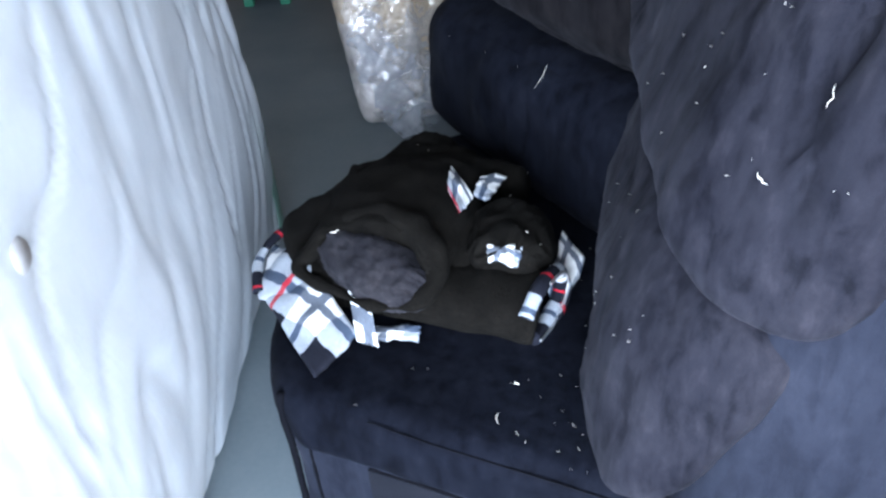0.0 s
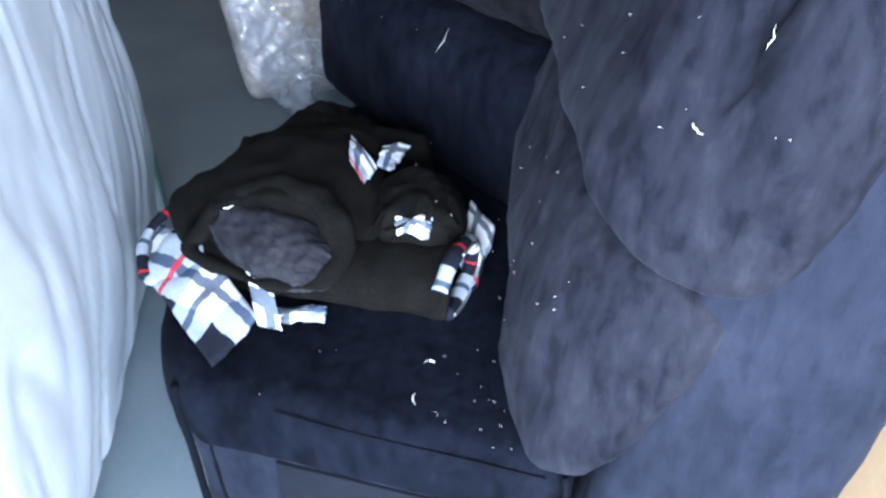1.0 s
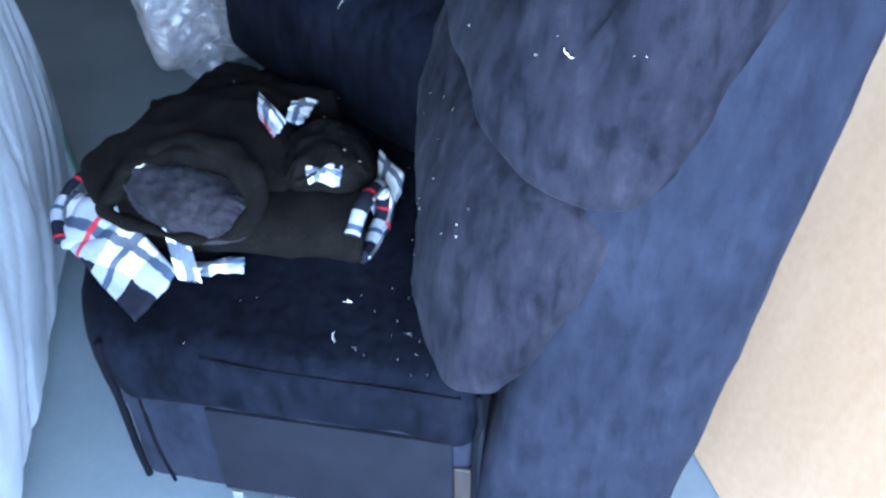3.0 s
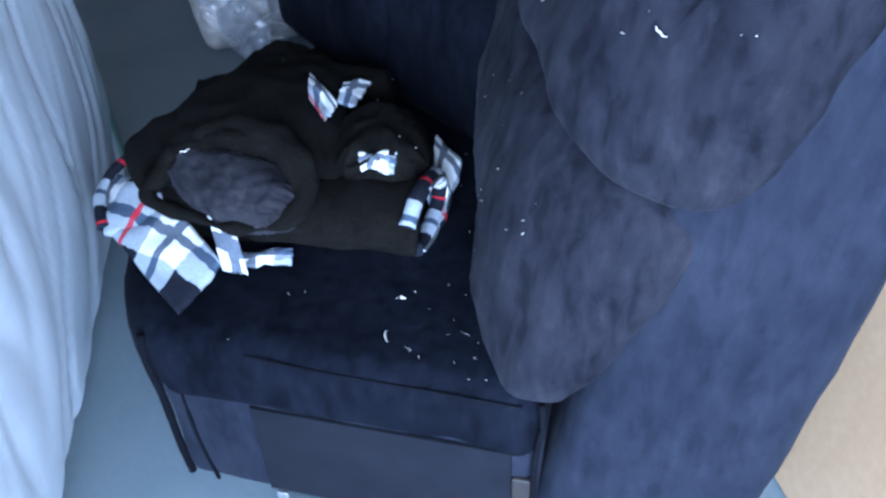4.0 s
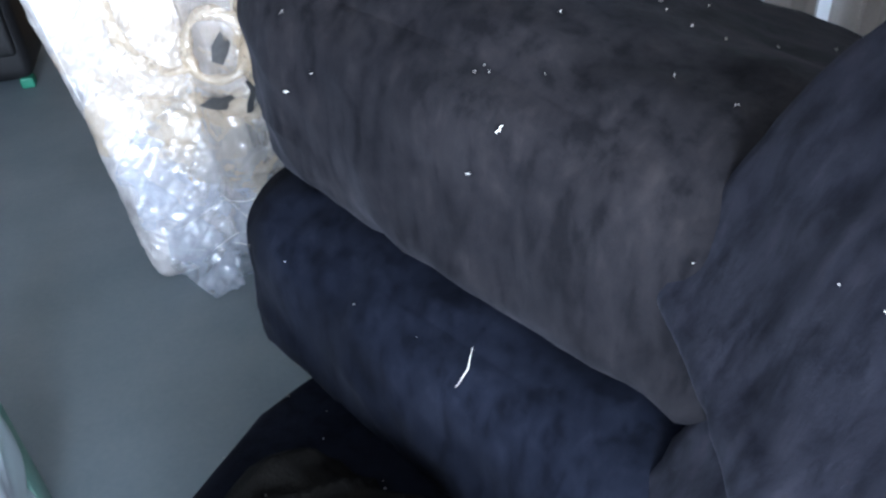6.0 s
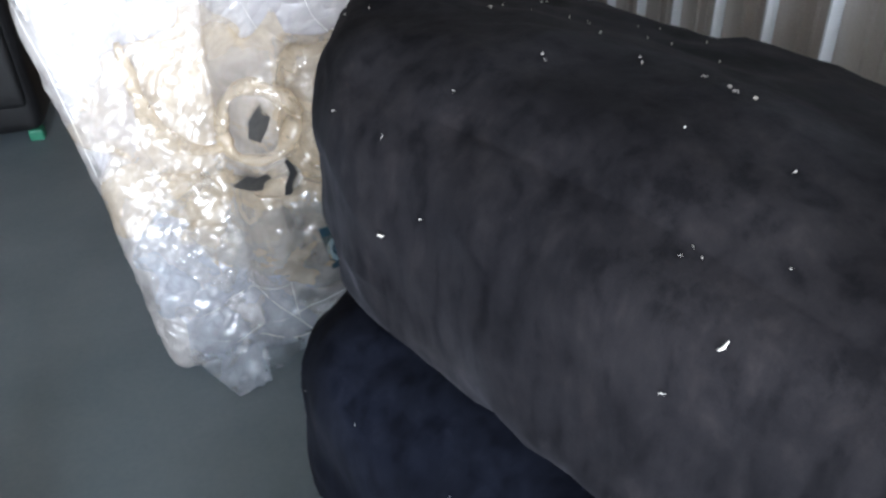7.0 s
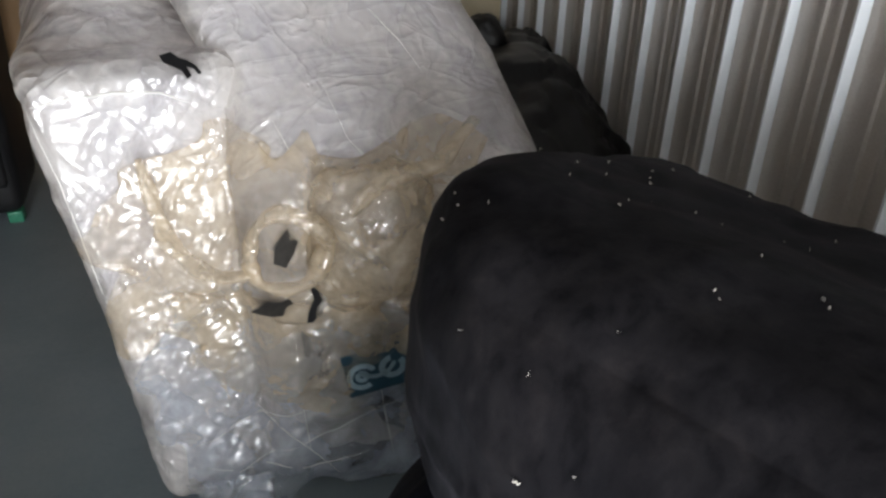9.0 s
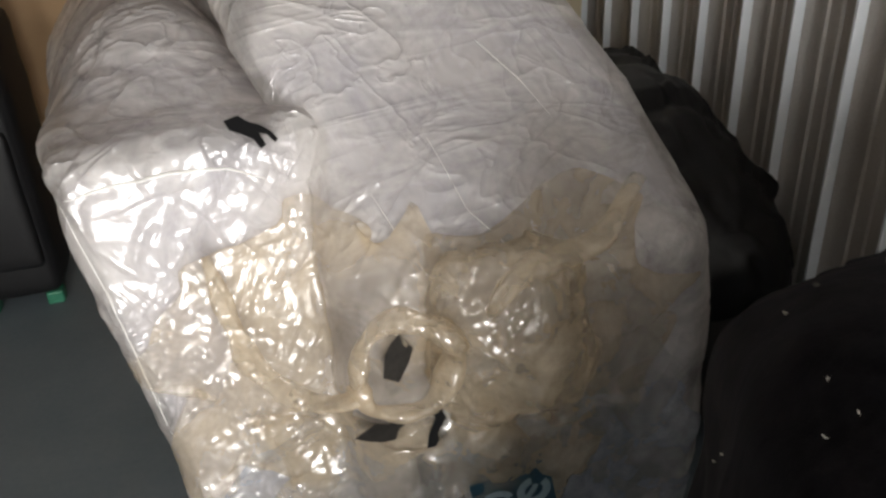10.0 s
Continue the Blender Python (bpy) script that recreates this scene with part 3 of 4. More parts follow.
part("corner_tape", box(0.140, 1.19, 0.10, 0.172, 1.262, 0.52, 0.012), SEA_GREEN, mat_ob, "pale sea-green tape along the end corner", True)
vent = bmesh.new()
bmesh.ops.create_cone(vent, cap_ends=True, segments=32, radius1=0.032, radius2=0.026, depth=0.012)
bmesh.ops.bevel(vent, geom=vent.edges[:], offset=0.002, segments=2, affect="EDGES")
part("vent", vent, ZINC_DULL, mat_ob, "round grey breather vent").matrix_local = pose(0.174, -0.14, 0.96, 0, 90, 0)

# ---- plywood sheet leaning on the wall ----
ply = thing("plywood_sheet", pose(0.765, 0.0, 0.005, 0, 12, 0), "tan plywood sheet leaning against the steel wall", "board")
part("panel", box(0.0, -0.95, 0.0, 0.018, 1.24, 1.21, 0.002), PLY, ply, "", False)


# ---- plastic wrapped bundles ----
def bundle(m, size, label, seed, shape, radius=0.14, empty=0.0):
    """Bedding in a film bag; empty: how far the gathered bag goes on above its filling."""
    ob = thing("wrapped_bundle", m, label, "bundle", "plastic-wrapped bundles")
    tall = (size[0] + 0.04, size[1] + 0.04, size[2] + 0.04 + empty)
    part("bedding", soft(size, radius, 30, (0.02, 0.015, 0.02), 0.012, 5, seed, lambda p: shape(p, p.z + size[2] / 2)), BUNDLE, ob).matrix_local = pose(0, 0, size[2] / 2)
    part("plastic_wrap", soft(tall, radius, 110, (0.02, 0.015, 0.02), 0.014, 4, seed, lambda p: shape(p, p.z + tall[2] / 2), 0.004, 5.0, 0.006, 6.0), WRAP, ob, "crinkled clear plastic wrap").matrix_local = pose(0, 0, tall[2] / 2 - 0.002)
    return ob


def roll_shape(p, z):
    """Leans away from its foot; behind the sharp front crease the top rises to a round roll."""
    back = min(max((p.y + 0.50) / 0.45, 0), 1)
    up = max(0, z - 0.8) / 0.25
    lean = 0.19 * z * (1 - min(max((p.y + 0.65) / 1.0, 0), 1))
    return Vector((p.x - 0.15 * z, p.y + lean, p.z + up * back * (0.10 - 0.16 * (p.x / 0.22) ** 2)))


def dome_shape(p, z):
    """Broad at the foot, drawn in to a shoulder above, its front sloping back."""
    high = max(0, z - 0.58)
    right = 0.35 - 0.08 * high - 0.38 * high * high - 0.10 * max(0, 0.3 - z)
    left = -0.38 - 0.5 * max(0, z - 1.0)
    x = left + (right - left) * (p.x / 0.74 + 0.5)
    return Vector((x, p.y + 1.1 * max(0, z - 0.84) * (0.5 - p.y / 1.2), p.z))


bundle(pose(-0.294, 3.924, 0.012, 0, 0, 8), (0.43, 1.34, 1.04), "bedding roll wrapped in clear plastic on the floor", 11, roll_shape, 0.035)
dome = bundle(pose(0.20, 3.83, 0.012, 0, 0, 0), (0.74, 1.20, 1.22), "tall bedding bundle wrapped in clear crinkled plastic", 12, dome_shape, 0.12, 0.30)
# Added dark sheet: stands in for the shade in the hollow behind the film.
part("hollow_shade", soft((0.50, 0.05, 0.50), 0.024, 24, (0.0, 0.004, 0.0), 0.006, 7, 31), HOLLOW_SHADE, dome, "dark sheet added for the shaded hollow behind the film").matrix_local = pose(-0.04, -0.597, 0.255)
bundle(pose(-0.05, 4.85, 0.012, 0, 0, 6), (0.80, 0.50, 1.50), "tall plastic-wrapped bundle standing at the back", 15, lambda p, z: Vector((p.x * (1 - 0.10 * z), p.y, p.z)), 0.14)

roll_ob = bpy.data.objects["wrapped_bundle"]


def on_roll(x, y, z):
    return roll_ob.matrix_world.inverted() @ Vector((x, y, z))


bpy.context.view_layer.update()
# loose skirt of film round the foot of both bundles, gathered to a corner on the floor
def facing(names):
    bpy.context.view_layer.update()
    found = []
    for ob in [o for o in scene.objects if o.type == "MESH" and o.name.split(".")[0] in names]:
        w = ob.matrix_world
        found.append(BVHTree.FromPolygons([w @ v.co for v in ob.data.vertices], [p.vertices[:] for p in ob.data.polygons]))
    return found


def front_at(found, x, z):
    """The point of the nearest film surface at (x, z), seen from the aisle."""
    best = Vector((x, 3.3, z))
    gap = 9.0
    for tree in found:
        at, nrm, _, far = tree.ray_cast(Vector((x, 2.6, z)), Vector((0, 1, 0)))
        if at and far < gap:
            best, gap = at, far
    return best


def drape(name, x0, x1, z0, z1, out, amount, scale, seed, mat, parent, label="", n=64, droop=0.0, foot=0.0):
    """A loose crumpled sheet of film hanging in front of the bundles, with a ragged outline."""
    bm = bmesh.new()
    grid = {}
    inv = parent.matrix_world.inverted()
    for i in range(n + 1):
        for k in range(n + 1):
            a, c = 2 * i / n - 1, 2 * k / n - 1
            x = (x0 + x1) / 2 + (x1 - x0) / 2 * a * math.sqrt(1 - 0.32 * c * c)
            z = (z0 + z1) / 2 + (z1 - z0) / 2 * c * math.sqrt(1 - 0.32 * a * a)
            edge = max(abs(a), abs(c)) ** 4
            x += 0.12 * edge * noise.noise(Vector((a * 2.2, c * 2.2, seed)))
            z += 0.12 * edge * noise.noise(Vector((a * 2.2, c * 2.2, seed + 5)))
            z = max(z - droop * (1 - a) / 2, 0.006)
            y = front_at(skin, x, z).y - out * (1 - 0.7 * edge)
            y -= foot * max(0, 1 - z / 0.22) * min(1, max(0, (x + 0.38) / 0.1))
            for amp, fs in ((amount, scale), (amount * 0.4, scale * 2.4)):
                q = Vector((x, seed, z * 0.8)) * fs
                q += 0.4 * Vector((noise.noise(q), noise.noise(q + Vector((5, 1, 7))), noise.noise(q + Vector((2, 8, 3)))))
                cell = noise.voronoi(q)[1][0]
                y -= amp * abs((q - cell).dot(Vector((math.sin(cell.x * 91.7 + cell.z * 37.3), 0.2, math.sin(cell.z * 71.1 + cell.x * 53.9)))))
            grid[i, k] = bm.verts.new(inv @ Vector((x, min(y, 3.62), z)))
    for i in range(n):
        for k in range(n):
            bm.faces.new((grid[i, k], grid[i + 1, k], grid[i + 1, k + 1], grid[i, k + 1]))
    return part(name, bm, mat, parent, label)


skin = facing(("plastic_wrap",))
drape("loose_wrap", -0.44, 0.50, 0.0, 0.60, 0.022, 0.012, 6.0, 3.0, WRAP_COOL, roll_ob, "loose skirt of clear film", 90, -0.02, 0.10)
part("film_corner", patch(*(roll_ob.matrix_world.inverted() @ Vector(p) for p in ((-0.40, 3.20, 0.07), (-0.275, 3.07, 0.008), (-0.19, 3.11, 0.008), (-0.18, 3.15, 0.12))), 0.006, 0.0015, 16, 0.012, 3.0), WRAP_COOL, roll_ob, "film corner lying on the floor")
skin = facing(("plastic_wrap", "loose_wrap"))


def crease(points, wide):
    pts = []
    for (xa, za), (xb, zb) in zip(points, points[1:]):
        for k in range(6):
            t = k / 6
            pts.append(front_at(skin, xa + (xb - xa) * t, za + (zb - za) * t) + Vector((0, -0.0005, 0)))
    count = len(pts)
    part("film_crease", tube([roll_ob.matrix_world.inverted() @ p for p in pts], [wide * (0.25 + math.sin(math.pi * k / (count - 1))) for k in range(count)], 6, 0.55), MILKY, roll_ob, "white stretched crease in the film")


for points in (((-0.36, 0.18), (-0.16, 0.25), (0.02, 0.30)), ((-0.30, 0.10), (-0.05, 0.20), (0.20, 0.27)), ((-0.22, 0.27), (-0.10, 0.18), (0.0, 0.08)), ((-0.10, 0.36), (-0.08, 0.12)), ((-0.38, 0.12), (-0.10, 0.12), (0.10, 0.15)), ((0.10, 0.34), (0.13, 0.08))):
    crease(points, 0.0010)
crease(((-0.59, 1.030), (-0.518, 1.040), (-0.424, 1.043), (-0.33, 1.034), (-0.26, 1.005)), 0.0045)
crease(((-0.60, 1.02), (-0.56, 0.86), (-0.53, 0.68), (-0.49, 0.45)), 0.0016)
crease(((0.16, 1.16), (0.22, 1.10), (0.27, 1.03)), 0.0016)
crease(((0.02, 1.04), (0.06, 0.94), (0.14, 0.86), (0.22, 0.83)), 0.0010)
crease(((-0.10, 0.98), (-0.06, 0.90), (0.0, 0.82)), 0.0010)


def torn(points, at, tilt, mat=BLACK_PLASTIC):
    """A ragged tear, a thin plate cut to an outline, dark for the shade behind it."""
    bm = bmesh.new()
    low = [bm.verts.new((x, 0.0, z)) for x, z in points]
    top = [bm.verts.new((x, -0.003, z)) for x, z in points]
    bm.faces.new(low[::-1])
    bm.faces.new(top)
    for k in range(len(points)):
        n = (k + 1) % len(points)
        bm.faces.new((low[k], low[n], top[n], top[k]))
    bmesh.ops.recalc_face_normals(bm, faces=bm.faces[:])
    ob = part("tear", bm, mat, roll_ob, "black tear in the plastic", False)
    ob.matrix_local = Matrix.Translation(on_roll(*at)) @ pose(0, 0, 0, tilt, 0, 0)


torn(((-0.035, 0.03), (-0.01, 0.036), (0.005, 0.02), (0.02, 0.012), (0.036, -0.004), (0.044, -0.022), (0.038, -0.026), (0.028, -0.008), (0.016, -0.004), (0.022, -0.028), (0.012, -0.034), (0.004, -0.012), (-0.012, 0.0), (-0.03, 0.012)), (-0.285, front_at(skin, -0.285, 1.075).y - 0.014, 1.090), -50)


# ---- carrier bag caught between the bundles ----
carrier = thing("carrier_bag", pose(0.05, 3.10, 0.0), "crumpled tan plastic carrier bag hanging between wrapped bundles", "bag")
bpy.context.view_layer.update()
drape("pouch", -0.05, 0.40, 0.52, 0.94, 0.030, 0.016, 7.0, 11.0, CARRIER, carrier, "", 70)
drape("side", -0.49, 0.02, 0.50, 1.00, 0.018, 0.014, 7.5, 17.0, CARRIER, carrier, "", 74, 0.10)
drape("fold", -0.34, 0.24, 0.32, 0.60, 0.040, 0.018, 8.0, 23.0, CARRIER, carrier, "", 56)
part("knotted_pouch", soft((0.25, 0.11, 0.33), 0.055, 60, (0.02, 0.03, 0.0), 0.016, 9, 41, lambda p: Vector((p.x * (1 - 0.6 * max(0, p.z)), p.y, p.z)), 0.008, 10.0, 0.010, 9.0), CARRIER, carrier, "puffed pouch of tan film").matrix_local = pose(0.04, 0.06, 0.755, 0, -8, 0)
loop_ring = ((-0.164, 0.845), (-0.111, 0.869), (-0.044, 0.834), (-0.020, 0.785), (-0.072, 0.702), (-0.155, 0.697), (-0.187, 0.76))
part("handle_loop", tube([(x - 0.05, -0.005 + 0.012 * (k % 2), z) for k, (x, z) in enumerate(loop_ring)], (0.020, 0.026, 0.030, 0.022, 0.026, 0.018, 0.024), 14, 0.6, 0.012, 6, True), CARRIER, carrier, "twisted loop of the handle")
part("twist", tube([(-0.02, -0.01, 0.86), (0.05, -0.015, 0.93), (0.16, 0.0, 0.95), (0.26, 0.06, 1.02)], (0.022, 0.030, 0.026, 0.010), 14, 0.6, 0.014, 8), CARRIER, carrier, "twisted tan film")
part("twist", tube([(-0.22, 0.0, 0.74), (-0.32, 0.04, 0.72), (-0.40, 0.10, 0.80), (-0.44, 0.20, 0.93)], (0.018, 0.026, 0.022, 0.008), 14, 0.5, 0.014, 9), CARRIER, carrier, "twisted tan film")
skin = facing(("plastic_wrap", "loose_wrap", "pouch", "side", "fold"))
torn(((-0.06, 0.004), (-0.035, 0.014), (-0.02, 0.022), (0.004, 0.012), (0.03, 0.016), (0.042, -0.002), (0.03, -0.020), (0.008, -0.022), (-0.012, -0.020), (-0.04, -0.008)), (-0.135, front_at(skin, -0.135, 0.585).y - 0.006, 0.585), -10, HOLE_SHADE)
torn(((-0.022, -0.045), (0.014, -0.05), (0.024, -0.035), (0.016, -0.028), (0.026, -0.01), (0.016, 0.012), (0.006, 0.045), (-0.008, 0.04), (0.0, 0.008), (-0.016, -0.02)), (-0.052, front_at(skin, -0.052, 0.605).y - 0.008, 0.605), -10)
torn(((-0.030, -0.026), (-0.004, -0.042), (0.018, -0.012), (0.030, 0.014), (0.010, 0.048), (-0.006, 0.032), (-0.022, 0.012)), (-0.106, front_at(skin, -0.106, 0.735).y - 0.006, 0.735), -10, HOLE_SHADE)
logo = bmesh.new()
for cx, cz, r0, r1, a0, a1 in ((-0.045, 0.0, 0.030, 0.046, 0.4, 5.2), (-0.045, 0.0, 0.008, 0.020, 0.0, 6.28), (0.045, 0.008, 0.022, 0.040, 1.6, 6.9), (0.0, 0.045, 0.05, 0.062, 3.6, 5.9)):
    prev = None
    for k in range(17):
        a = a0 + (a1 - a0) * k / 16
        quad = [logo.verts.new((cx + r * math.cos(a), y, cz + r * math.sin(a))) for r in (r0, r1) for y in (0.0, -0.003)]
        if prev:
            for i, jn in ((0, 1), (1, 3), (3, 2), (2, 0)):
                logo.faces.new((prev[i], prev[jn], quad[jn], quad[i]))
        prev = quad
print_at = pose(0.035, front_at(skin, 0.085, 0.40).y - 3.106, 0.405, 0, -10, 0)
printed = part("print", box(-0.078, -0.001, -0.062, 0.078, 0.001, 0.066, 0.0), TEAL, carrier, "dark teal printed patch", False)
printed.matrix_local = print_at
part("swirl", logo, PRINT_PALE, printed, "pale printed swirl", False).matrix_local = pose(0, -0.002, -0.006, 0, 0, 0) @ Matrix.Diagonal((0.85, 0.6, 0.85, 1))

# ---- things at the back ----
case = thing("suitcase", pose(-1.16, 5.10, 0.0), "tall black nylon suitcase standing on the floor", "suitcase")
part("shell", soft((0.30, 0.42, 0.96), 0.05, 14, (0.01, 0.01, 0.0), 0.004, 8, 13), BLACK, case).matrix_local = pose(0, 0, 0.52)
for x in (-0.11, 0.11):
    part("foot", box(x - 0.03, -0.20, 0.0, x + 0.03, -0.14, 0.05, 0.008), GREEN, case, "green plastic foot", False)
part("front_pocket", soft((0.24, 0.05, 0.5), 0.02, 8, (0.0, 0.01, 0.0), 0.003, 8, 16), BLACK, case).matrix_local = pose(0, -0.215, 0.42)
part("handle", tube([(-0.09, -0.19, 1.0), (-0.08, -0.20, 1.035), (0.0, -0.20, 1.04), (0.10, -0.20, 1.035), (0.11, -0.19, 1.0)], 0.011, 8, 0.6), BRASS, case, "pale brass-coloured bar handle")
sack = thing("rubbish_sack", pose(0.755, 4.0, 0.0), "black polythene sack slumped against the steel wall", "bag")
part("bag", soft((0.46, 0.95, 0.86), 0.16, 50, (0.02, 0.02, 0.0), 0.03, 4, 14, lambda p: Vector((p.x, p.y, p.z - 0.45 * max(0, -p.y) * (p.z > 0))), 0.0, 6.0, 0.022, 5.0), BLACK_PLASTIC, sack).matrix_local = pose(0, 0, 0.425)
part("tied_neck", soft((0.13, 0.15, 0.16), 0.06, 20, (0, 0, 0), 0.02, 9, 17, lambda p: Vector((p.x * (1 - 3.0 * p.z), p.y * (1 - 3.0 * p.z), p.z)), 0.0, 6.0, 0.012, 9.0), BLACK_PLASTIC, sack, "gathered neck of the sack").matrix_local = pose(-0.05, 0.30, 0.85, 10, -12, 0)

carton = thing("cardboard_box", pose(0.68, 5.22, 0.0, 0, 0, 3), "tall cream cardboard box standing by the steel wall", "box")
part("carton", box(-0.32, -0.26, 0.0, 0.32, 0.26, 1.48, 0.006), CARDBOARD, carton, "", False)
for x0, x1 in ((-0.318, -0.002), (0.002, 0.318)):
    part("flap", box(x0, -0.255, 1.482, x1, 0.255, 1.487, 0.001), CARDBOARD, carton, "", False)
part("tape", box(-0.03, -0.262, 1.2, 0.03, -0.2605, 1.478, 0.0), MILKY, carton, "strip of pale packing tape", False)

# ---- jacket on the seat ----
jacket = thing("jacket", SOFA @ pose(0.12, 0.35, 0.475), "crumpled charcoal wool jacket with plaid flannel lining", "jacket")


def j(u, v, z):
    return Vector((u - 0.12, v - 0.35, z - 0.475))


def heap(p):
    return Vector((p.x * (1 + 0.15 * p.y), p.y, p.z * (1 - 0.9 * min(0.2, max(0, p.y)))))


part("body", soft((0.37, 0.54, 0.20), 0.098, 44, (0.0, 0.0, 0.02), 0.016, 7, 21, heap, 0.016, 6.0), WOOL, jacket).matrix_local = Matrix.Translation(j(0.045, 0.525, 0.545)) @ pose(0, 0, 0, 0, 0, -14)
ring = [(-0.060, 0.222, 0.600), (-0.02, 0.196, 0.592), (0.055, 0.178, 0.588), (0.125, 0.168, 0.588), (0.18, 0.170, 0.594), (0.225, 0.188, 0.608), (0.246, 0.222, 0.630), (0.232, 0.262, 0.660), (0.185, 0.300, 0.685), (0.125, 0.318, 0.692), (0.06, 0.312, 0.684), (0.0, 0.290, 0.660), (-0.042, 0.255, 0.628)]
part("hem_roll", tube([j(*p) for p in ring], (0.018, 0.015, 0.012, 0.011, 0.012, 0.015, 0.020, 0.026, 0.030, 0.032, 0.030, 0.026, 0.022), 16, 0.85, 0.016, 3, True), WOOL, jacket)
part("torso", tube([j(*p) for p in ((0.095, 0.262, 0.628), (0.085, 0.36, 0.612), (0.06, 0.48, 0.60), (0.04, 0.60, 0.58))], (0.135, 0.168, 0.178, 0.15), 34, 0.56, 0.018, 5), WOOL, jacket)
part("hood_lining", soft((0.262, 0.128, 0.06), 0.03, 46, (0, 0, 0.014), 0.005, 14, 22, lambda p: Vector((p.x, p.y * (1 - 0.5 * (p.x / 0.118) ** 2), p.z)), 0.006, 24.0), LINING, jacket, "grey satin lining in the open end").matrix_local = Matrix.Translation(j(0.112, 0.236, 0.620)) @ pose(0, 0, 0, 36, 6, -14)
part("sleeve", tube([j(*p) for p in ((0.10, 0.29, 0.54), (0.18, 0.285, 0.55), (0.26, 0.29, 0.556), (0.34, 0.30, 0.558), (0.425, 0.315, 0.553))], (0.07, 0.082, 0.090, 0.094, 0.090), 26, 0.62, 0.014, 5), WOOL, jacket)
part("sleeve_upper", tube([j(*p) for p in ((0.12, 0.52, 0.60), (0.18, 0.43, 0.595), (0.23, 0.36, 0.575), (0.29, 0.32, 0.56))], (0.10, 0.09, 0.075, 0.05), 22, 0.75, 0.014, 7), WOOL, jacket)
cuff_ring = [j(0.432 + 0.008 * math.cos(a), 0.315 + 0.092 * math.cos(a), 0.553 + 0.056 * math.sin(a)) for a in [k * math.pi / 6 for k in range(12)]]
cuff = part("cuff", tube(cuff_ring[8:] + cuff_ring[:6], 0.016, 10, 1.0, 0.004, 2, False, (0.5, 2.6)), PLAID, jacket, "white plaid cuff band")
part("zipper", tube([p + Vector((0.016, -0.004, 0.004)) for p in cuff_ring[8:] + cuff_ring[:4]], 0.003, 6), ZINC, cuff, "pale metal zip")
part("folded_sleeve", soft((0.165, 0.225, 0.17), 0.078, 34, (0, 0, 0), 0.014, 9, 23, None, 0.008, 12.0), WOOL, jacket).matrix_local = Matrix.Translation(j(0.325, 0.43, 0.580)) @ pose(0, 0, 0, 0, 0, 14)
flaps = (
    ((-0.225, 0.345, 0.540), (-0.165, 0.195, 0.512), (-0.03, 0.205, 0.545), (-0.075, 0.285, 0.585), None, 0.012),
    ((-0.160, 0.205, 0.512), (0.066, 0.040, 0.492), (0.098, 0.160, 0.512), (-0.04, 0.245, 0.568), None, 0.016),
    ((0.050, 0.222, 0.578), (0.112, 0.200, 0.572), (0.150, 0.148, 0.508), (0.100, 0.150, 0.508), (0.20, 0.22), 0.006),
    ((0.125, 0.165, 0.503), (0.212, 0.198, 0.500), (0.205, 0.225, 0.510), (0.118, 0.196, 0.512), (0.5, 0.16), 0.004),
    ((0.136, 0.561, 0.688), (0.178, 0.456, 0.690), (0.224, 0.405, 0.666), (0.221, 0.482, 0.672), (0.6, 0.3), 0.006),
    ((0.207, 0.564, 0.668), (0.215, 0.499, 0.664), (0.250, 0.491, 0.660), (0.248, 0.610, 0.650), (0.5, 0.25), 0.004),
    ((0.310, 0.340, 0.655), (0.318, 0.316, 0.642), (0.382, 0.318, 0.640), (0.378, 0.352, 0.662), (0.25, 0.4), 0.006),
    ((0.400, 0.550, 0.575), (0.412, 0.400, 0.535), (0.458, 0.336, 0.505), (0.466, 0.490, 0.555), (0.7, 0.35), 0.012),
)
for k, (a, c, d, e, tiles, lift) in enumerate(flaps):
    part("plaid_flap", patch(j(*a), j(*c), j(*d), j(*e), lift, 0.007, 16, 0.008, k * 3.1, tiles), PLAID, jacket, "red, white and black flannel")
part("collar_edge", tube([j(*p) for p in ((-0.14, 0.44, 0.565), (-0.19, 0.422, 0.555), (-0.222, 0.36, 0.545), (-0.218, 0.28, 0.532), (-0.17, 0.205, 0.515))], 0.012, 8, 0.7, 0.004, 4, False, (0.35, 2.0)), PLAID, jacket, "white plaid collar edge")


# ---- lint on the velvet ----
def surface(names):
    """The upward surfaces of things, to lay small litter on."""
    bpy.context.view_layer.update()
    trees = []
    for ob in [o for o in scene.objects if o.type == "MESH" and o.parent and o.parent.name.split(".")[0] in names]:
        me, w = ob.data, ob.matrix_world
        trees.append(BVHTree.FromPolygons([w @ v.co for v in me.vertices], [p.vertices[:] for p in me.polygons]))
    return trees


def drop(trees, x, y):
    best = None
    for tree in trees:
        at, nrm, _, _ = tree.ray_cast(Vector((x, y, 2.5)), Vector((0, 0, -1)))
        if at and (best is None or at.z > best[0].z):
            best = (at, nrm)
    return best


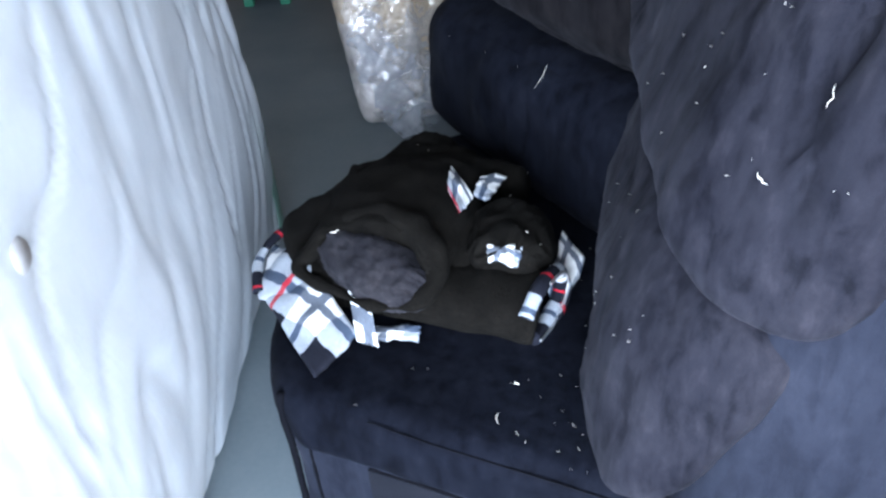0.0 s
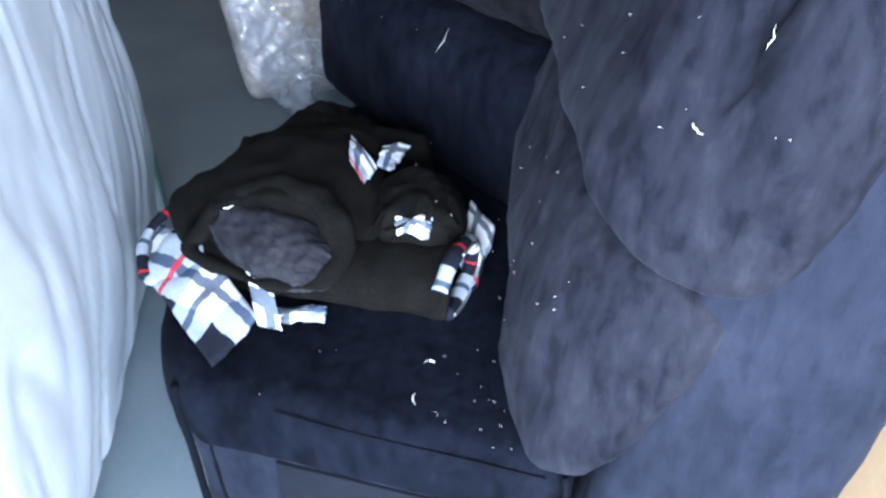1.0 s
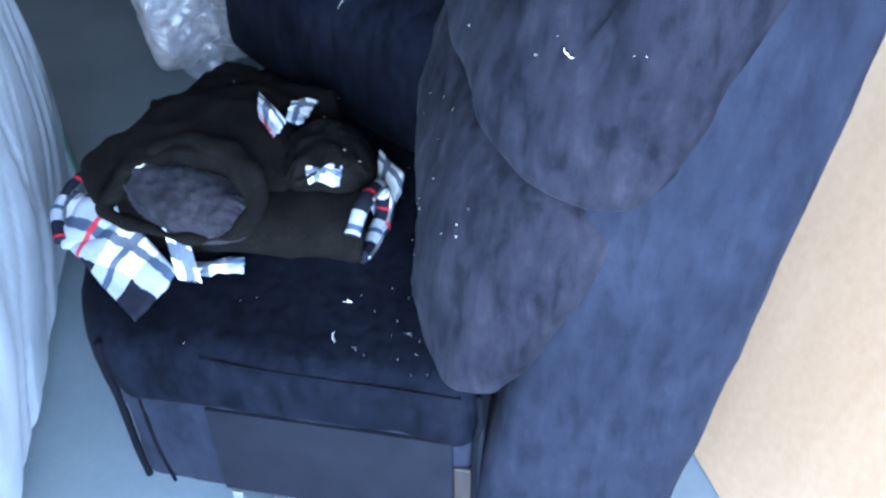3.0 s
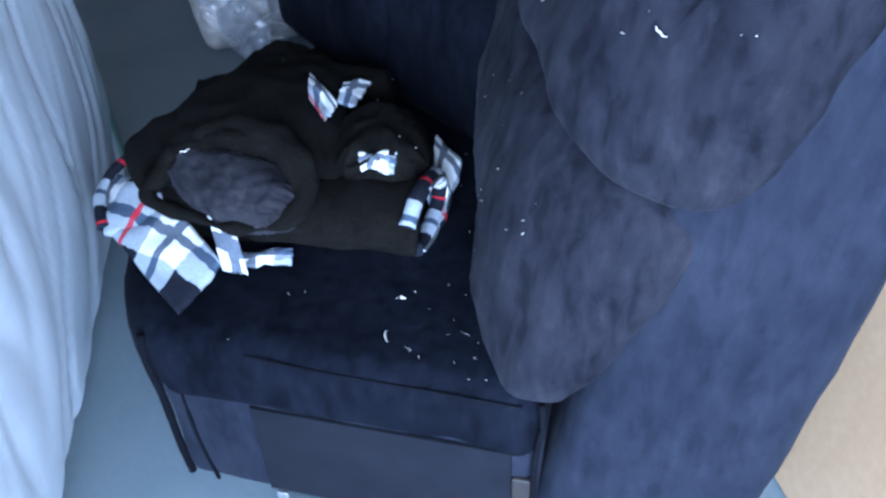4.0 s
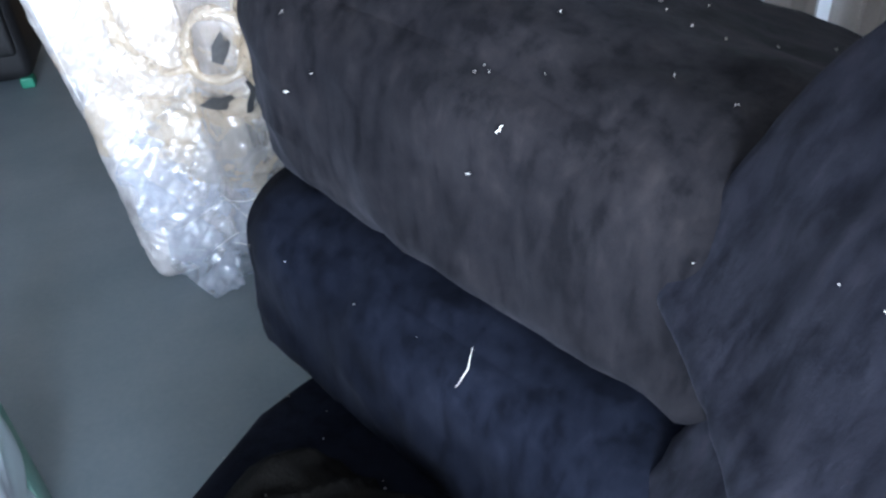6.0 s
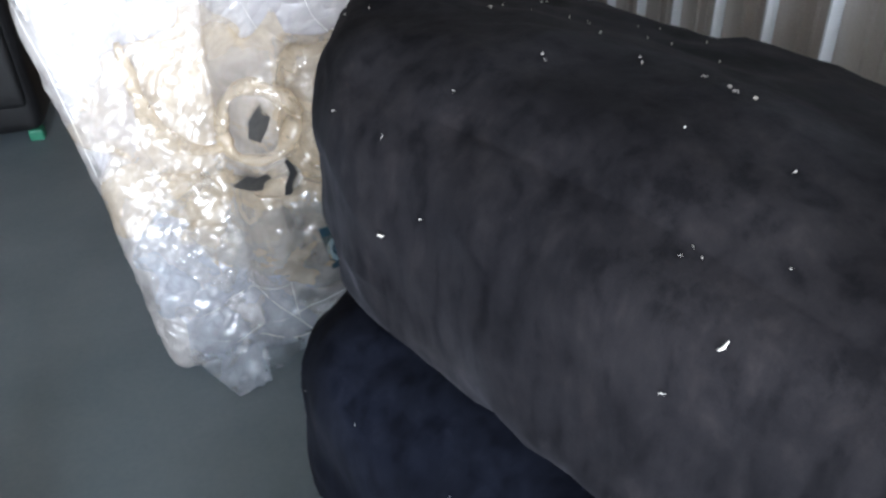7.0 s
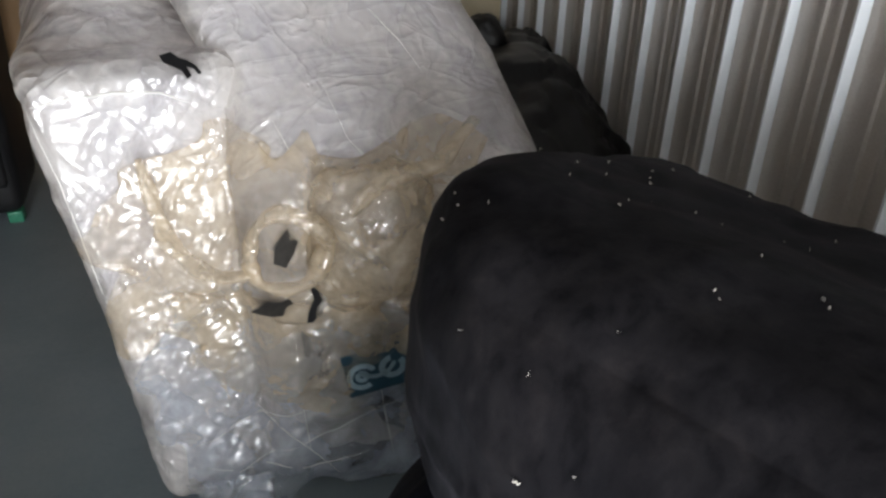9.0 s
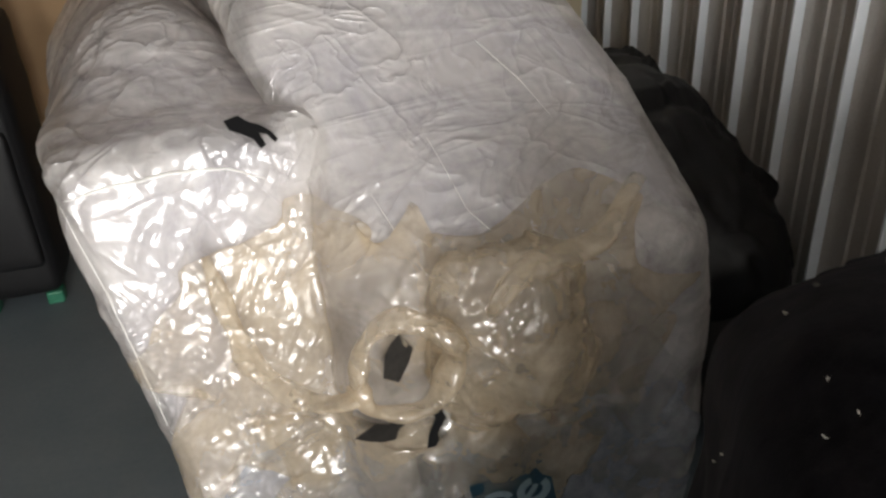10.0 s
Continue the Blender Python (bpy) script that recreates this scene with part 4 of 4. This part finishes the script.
def sliver(bm, at, nrm, length, width, turn, bend):
    """One short bent thread lying on a surface."""
    side = nrm.orthogonal().normalized()
    side.rotate(Matrix.Rotation(turn, 3, nrm))
    cross = nrm.cross(side)
    prev = None
    for k in range(5):
        t = k / 4 - 0.5
        c = at + side * t * length + cross * bend * (t * t - 0.1) * length + nrm * (0.002 + 0.003 * (k % 2))
        w = width * (0.5 - abs(t) * 0.6)
        ring = [bm.verts.new(c + cross * w), bm.verts.new(c + nrm * w), bm.verts.new(c - cross * w)]
        if prev:
            for a in range(3):
                bm.faces.new((prev[a], prev[(a + 1) % 3], ring[(a + 1) % 3], ring[a]))
        prev = ring


litter = bmesh.new()
trees = surface(("sofa_cushion", "sofa_section", "jacket"))
rng = random.Random(7)
spots = [((-0.32, 0.95), (1.0, 2.6), 70, 0.004), ((0.10, 0.60), (0.75, 1.45), 60, 0.003), ((-0.05, 0.35), (1.9, 2.5), 22, 0.004), ((0.05, 0.16), (0.95, 1.15), 10, 0.006), ((-0.1, 0.6), (1.7, 2.4), 24, 0.003), ((0.2, 0.75), (0.72, 1.2), 50, 0.003)]
for (xa, xb), (ya, yb), count, size in spots:
    for _ in range(count):
        hit = drop(trees, rng.uniform(xa, xb), rng.uniform(ya, yb))
        if hit and hit[0].z > 0.3:
            sliver(litter, hit[0], hit[1], size * rng.uniform(0.4, 1.7), 0.0011 * rng.uniform(0.5, 1.3), rng.uniform(0, 6.3), rng.uniform(-1.5, 1.5))
for x, y, length, width in ((-0.10, 1.50, 0.025, 0.004), (0.02, 1.05, 0.025, 0.003), (0.38, 0.80, 0.025, 0.0015), (0.06, 1.13, 0.012, 0.006), (-0.28, 1.38, 0.02, 0.004)):
    hit = drop(trees, x, y)
    if hit:
        sliver(litter, hit[0], hit[1], length, width, rng.uniform(0, 6.3), 0.8)
for target, length, width, turn in (((0.18, 1.83, 0.78), 0.06, 0.0016, 2.75), ((0.34, 0.84, 1.07), 0.018, 0.003, 0.3), ((0.02, 2.28, 1.06), 0.01, 0.003, 0.8), ((0.26, 2.0, 1.12), 0.012, 0.003, 2.0)):
    eye = Vector((-0.05, 0.3, 1.5))
    best = None
    for tree in trees:
        at, nrm, _, far = tree.ray_cast(eye, (Vector(target) - eye).normalized())
        if at and (best is None or far < best[2]):
            best = (at, nrm, far)
    if best:
        sliver(litter, best[0], best[1], length, width, turn, 0.4)
tagged(part("lint", litter, LINT), "pale threads and lint scattered on the velvet", "lint", "", "stuff")
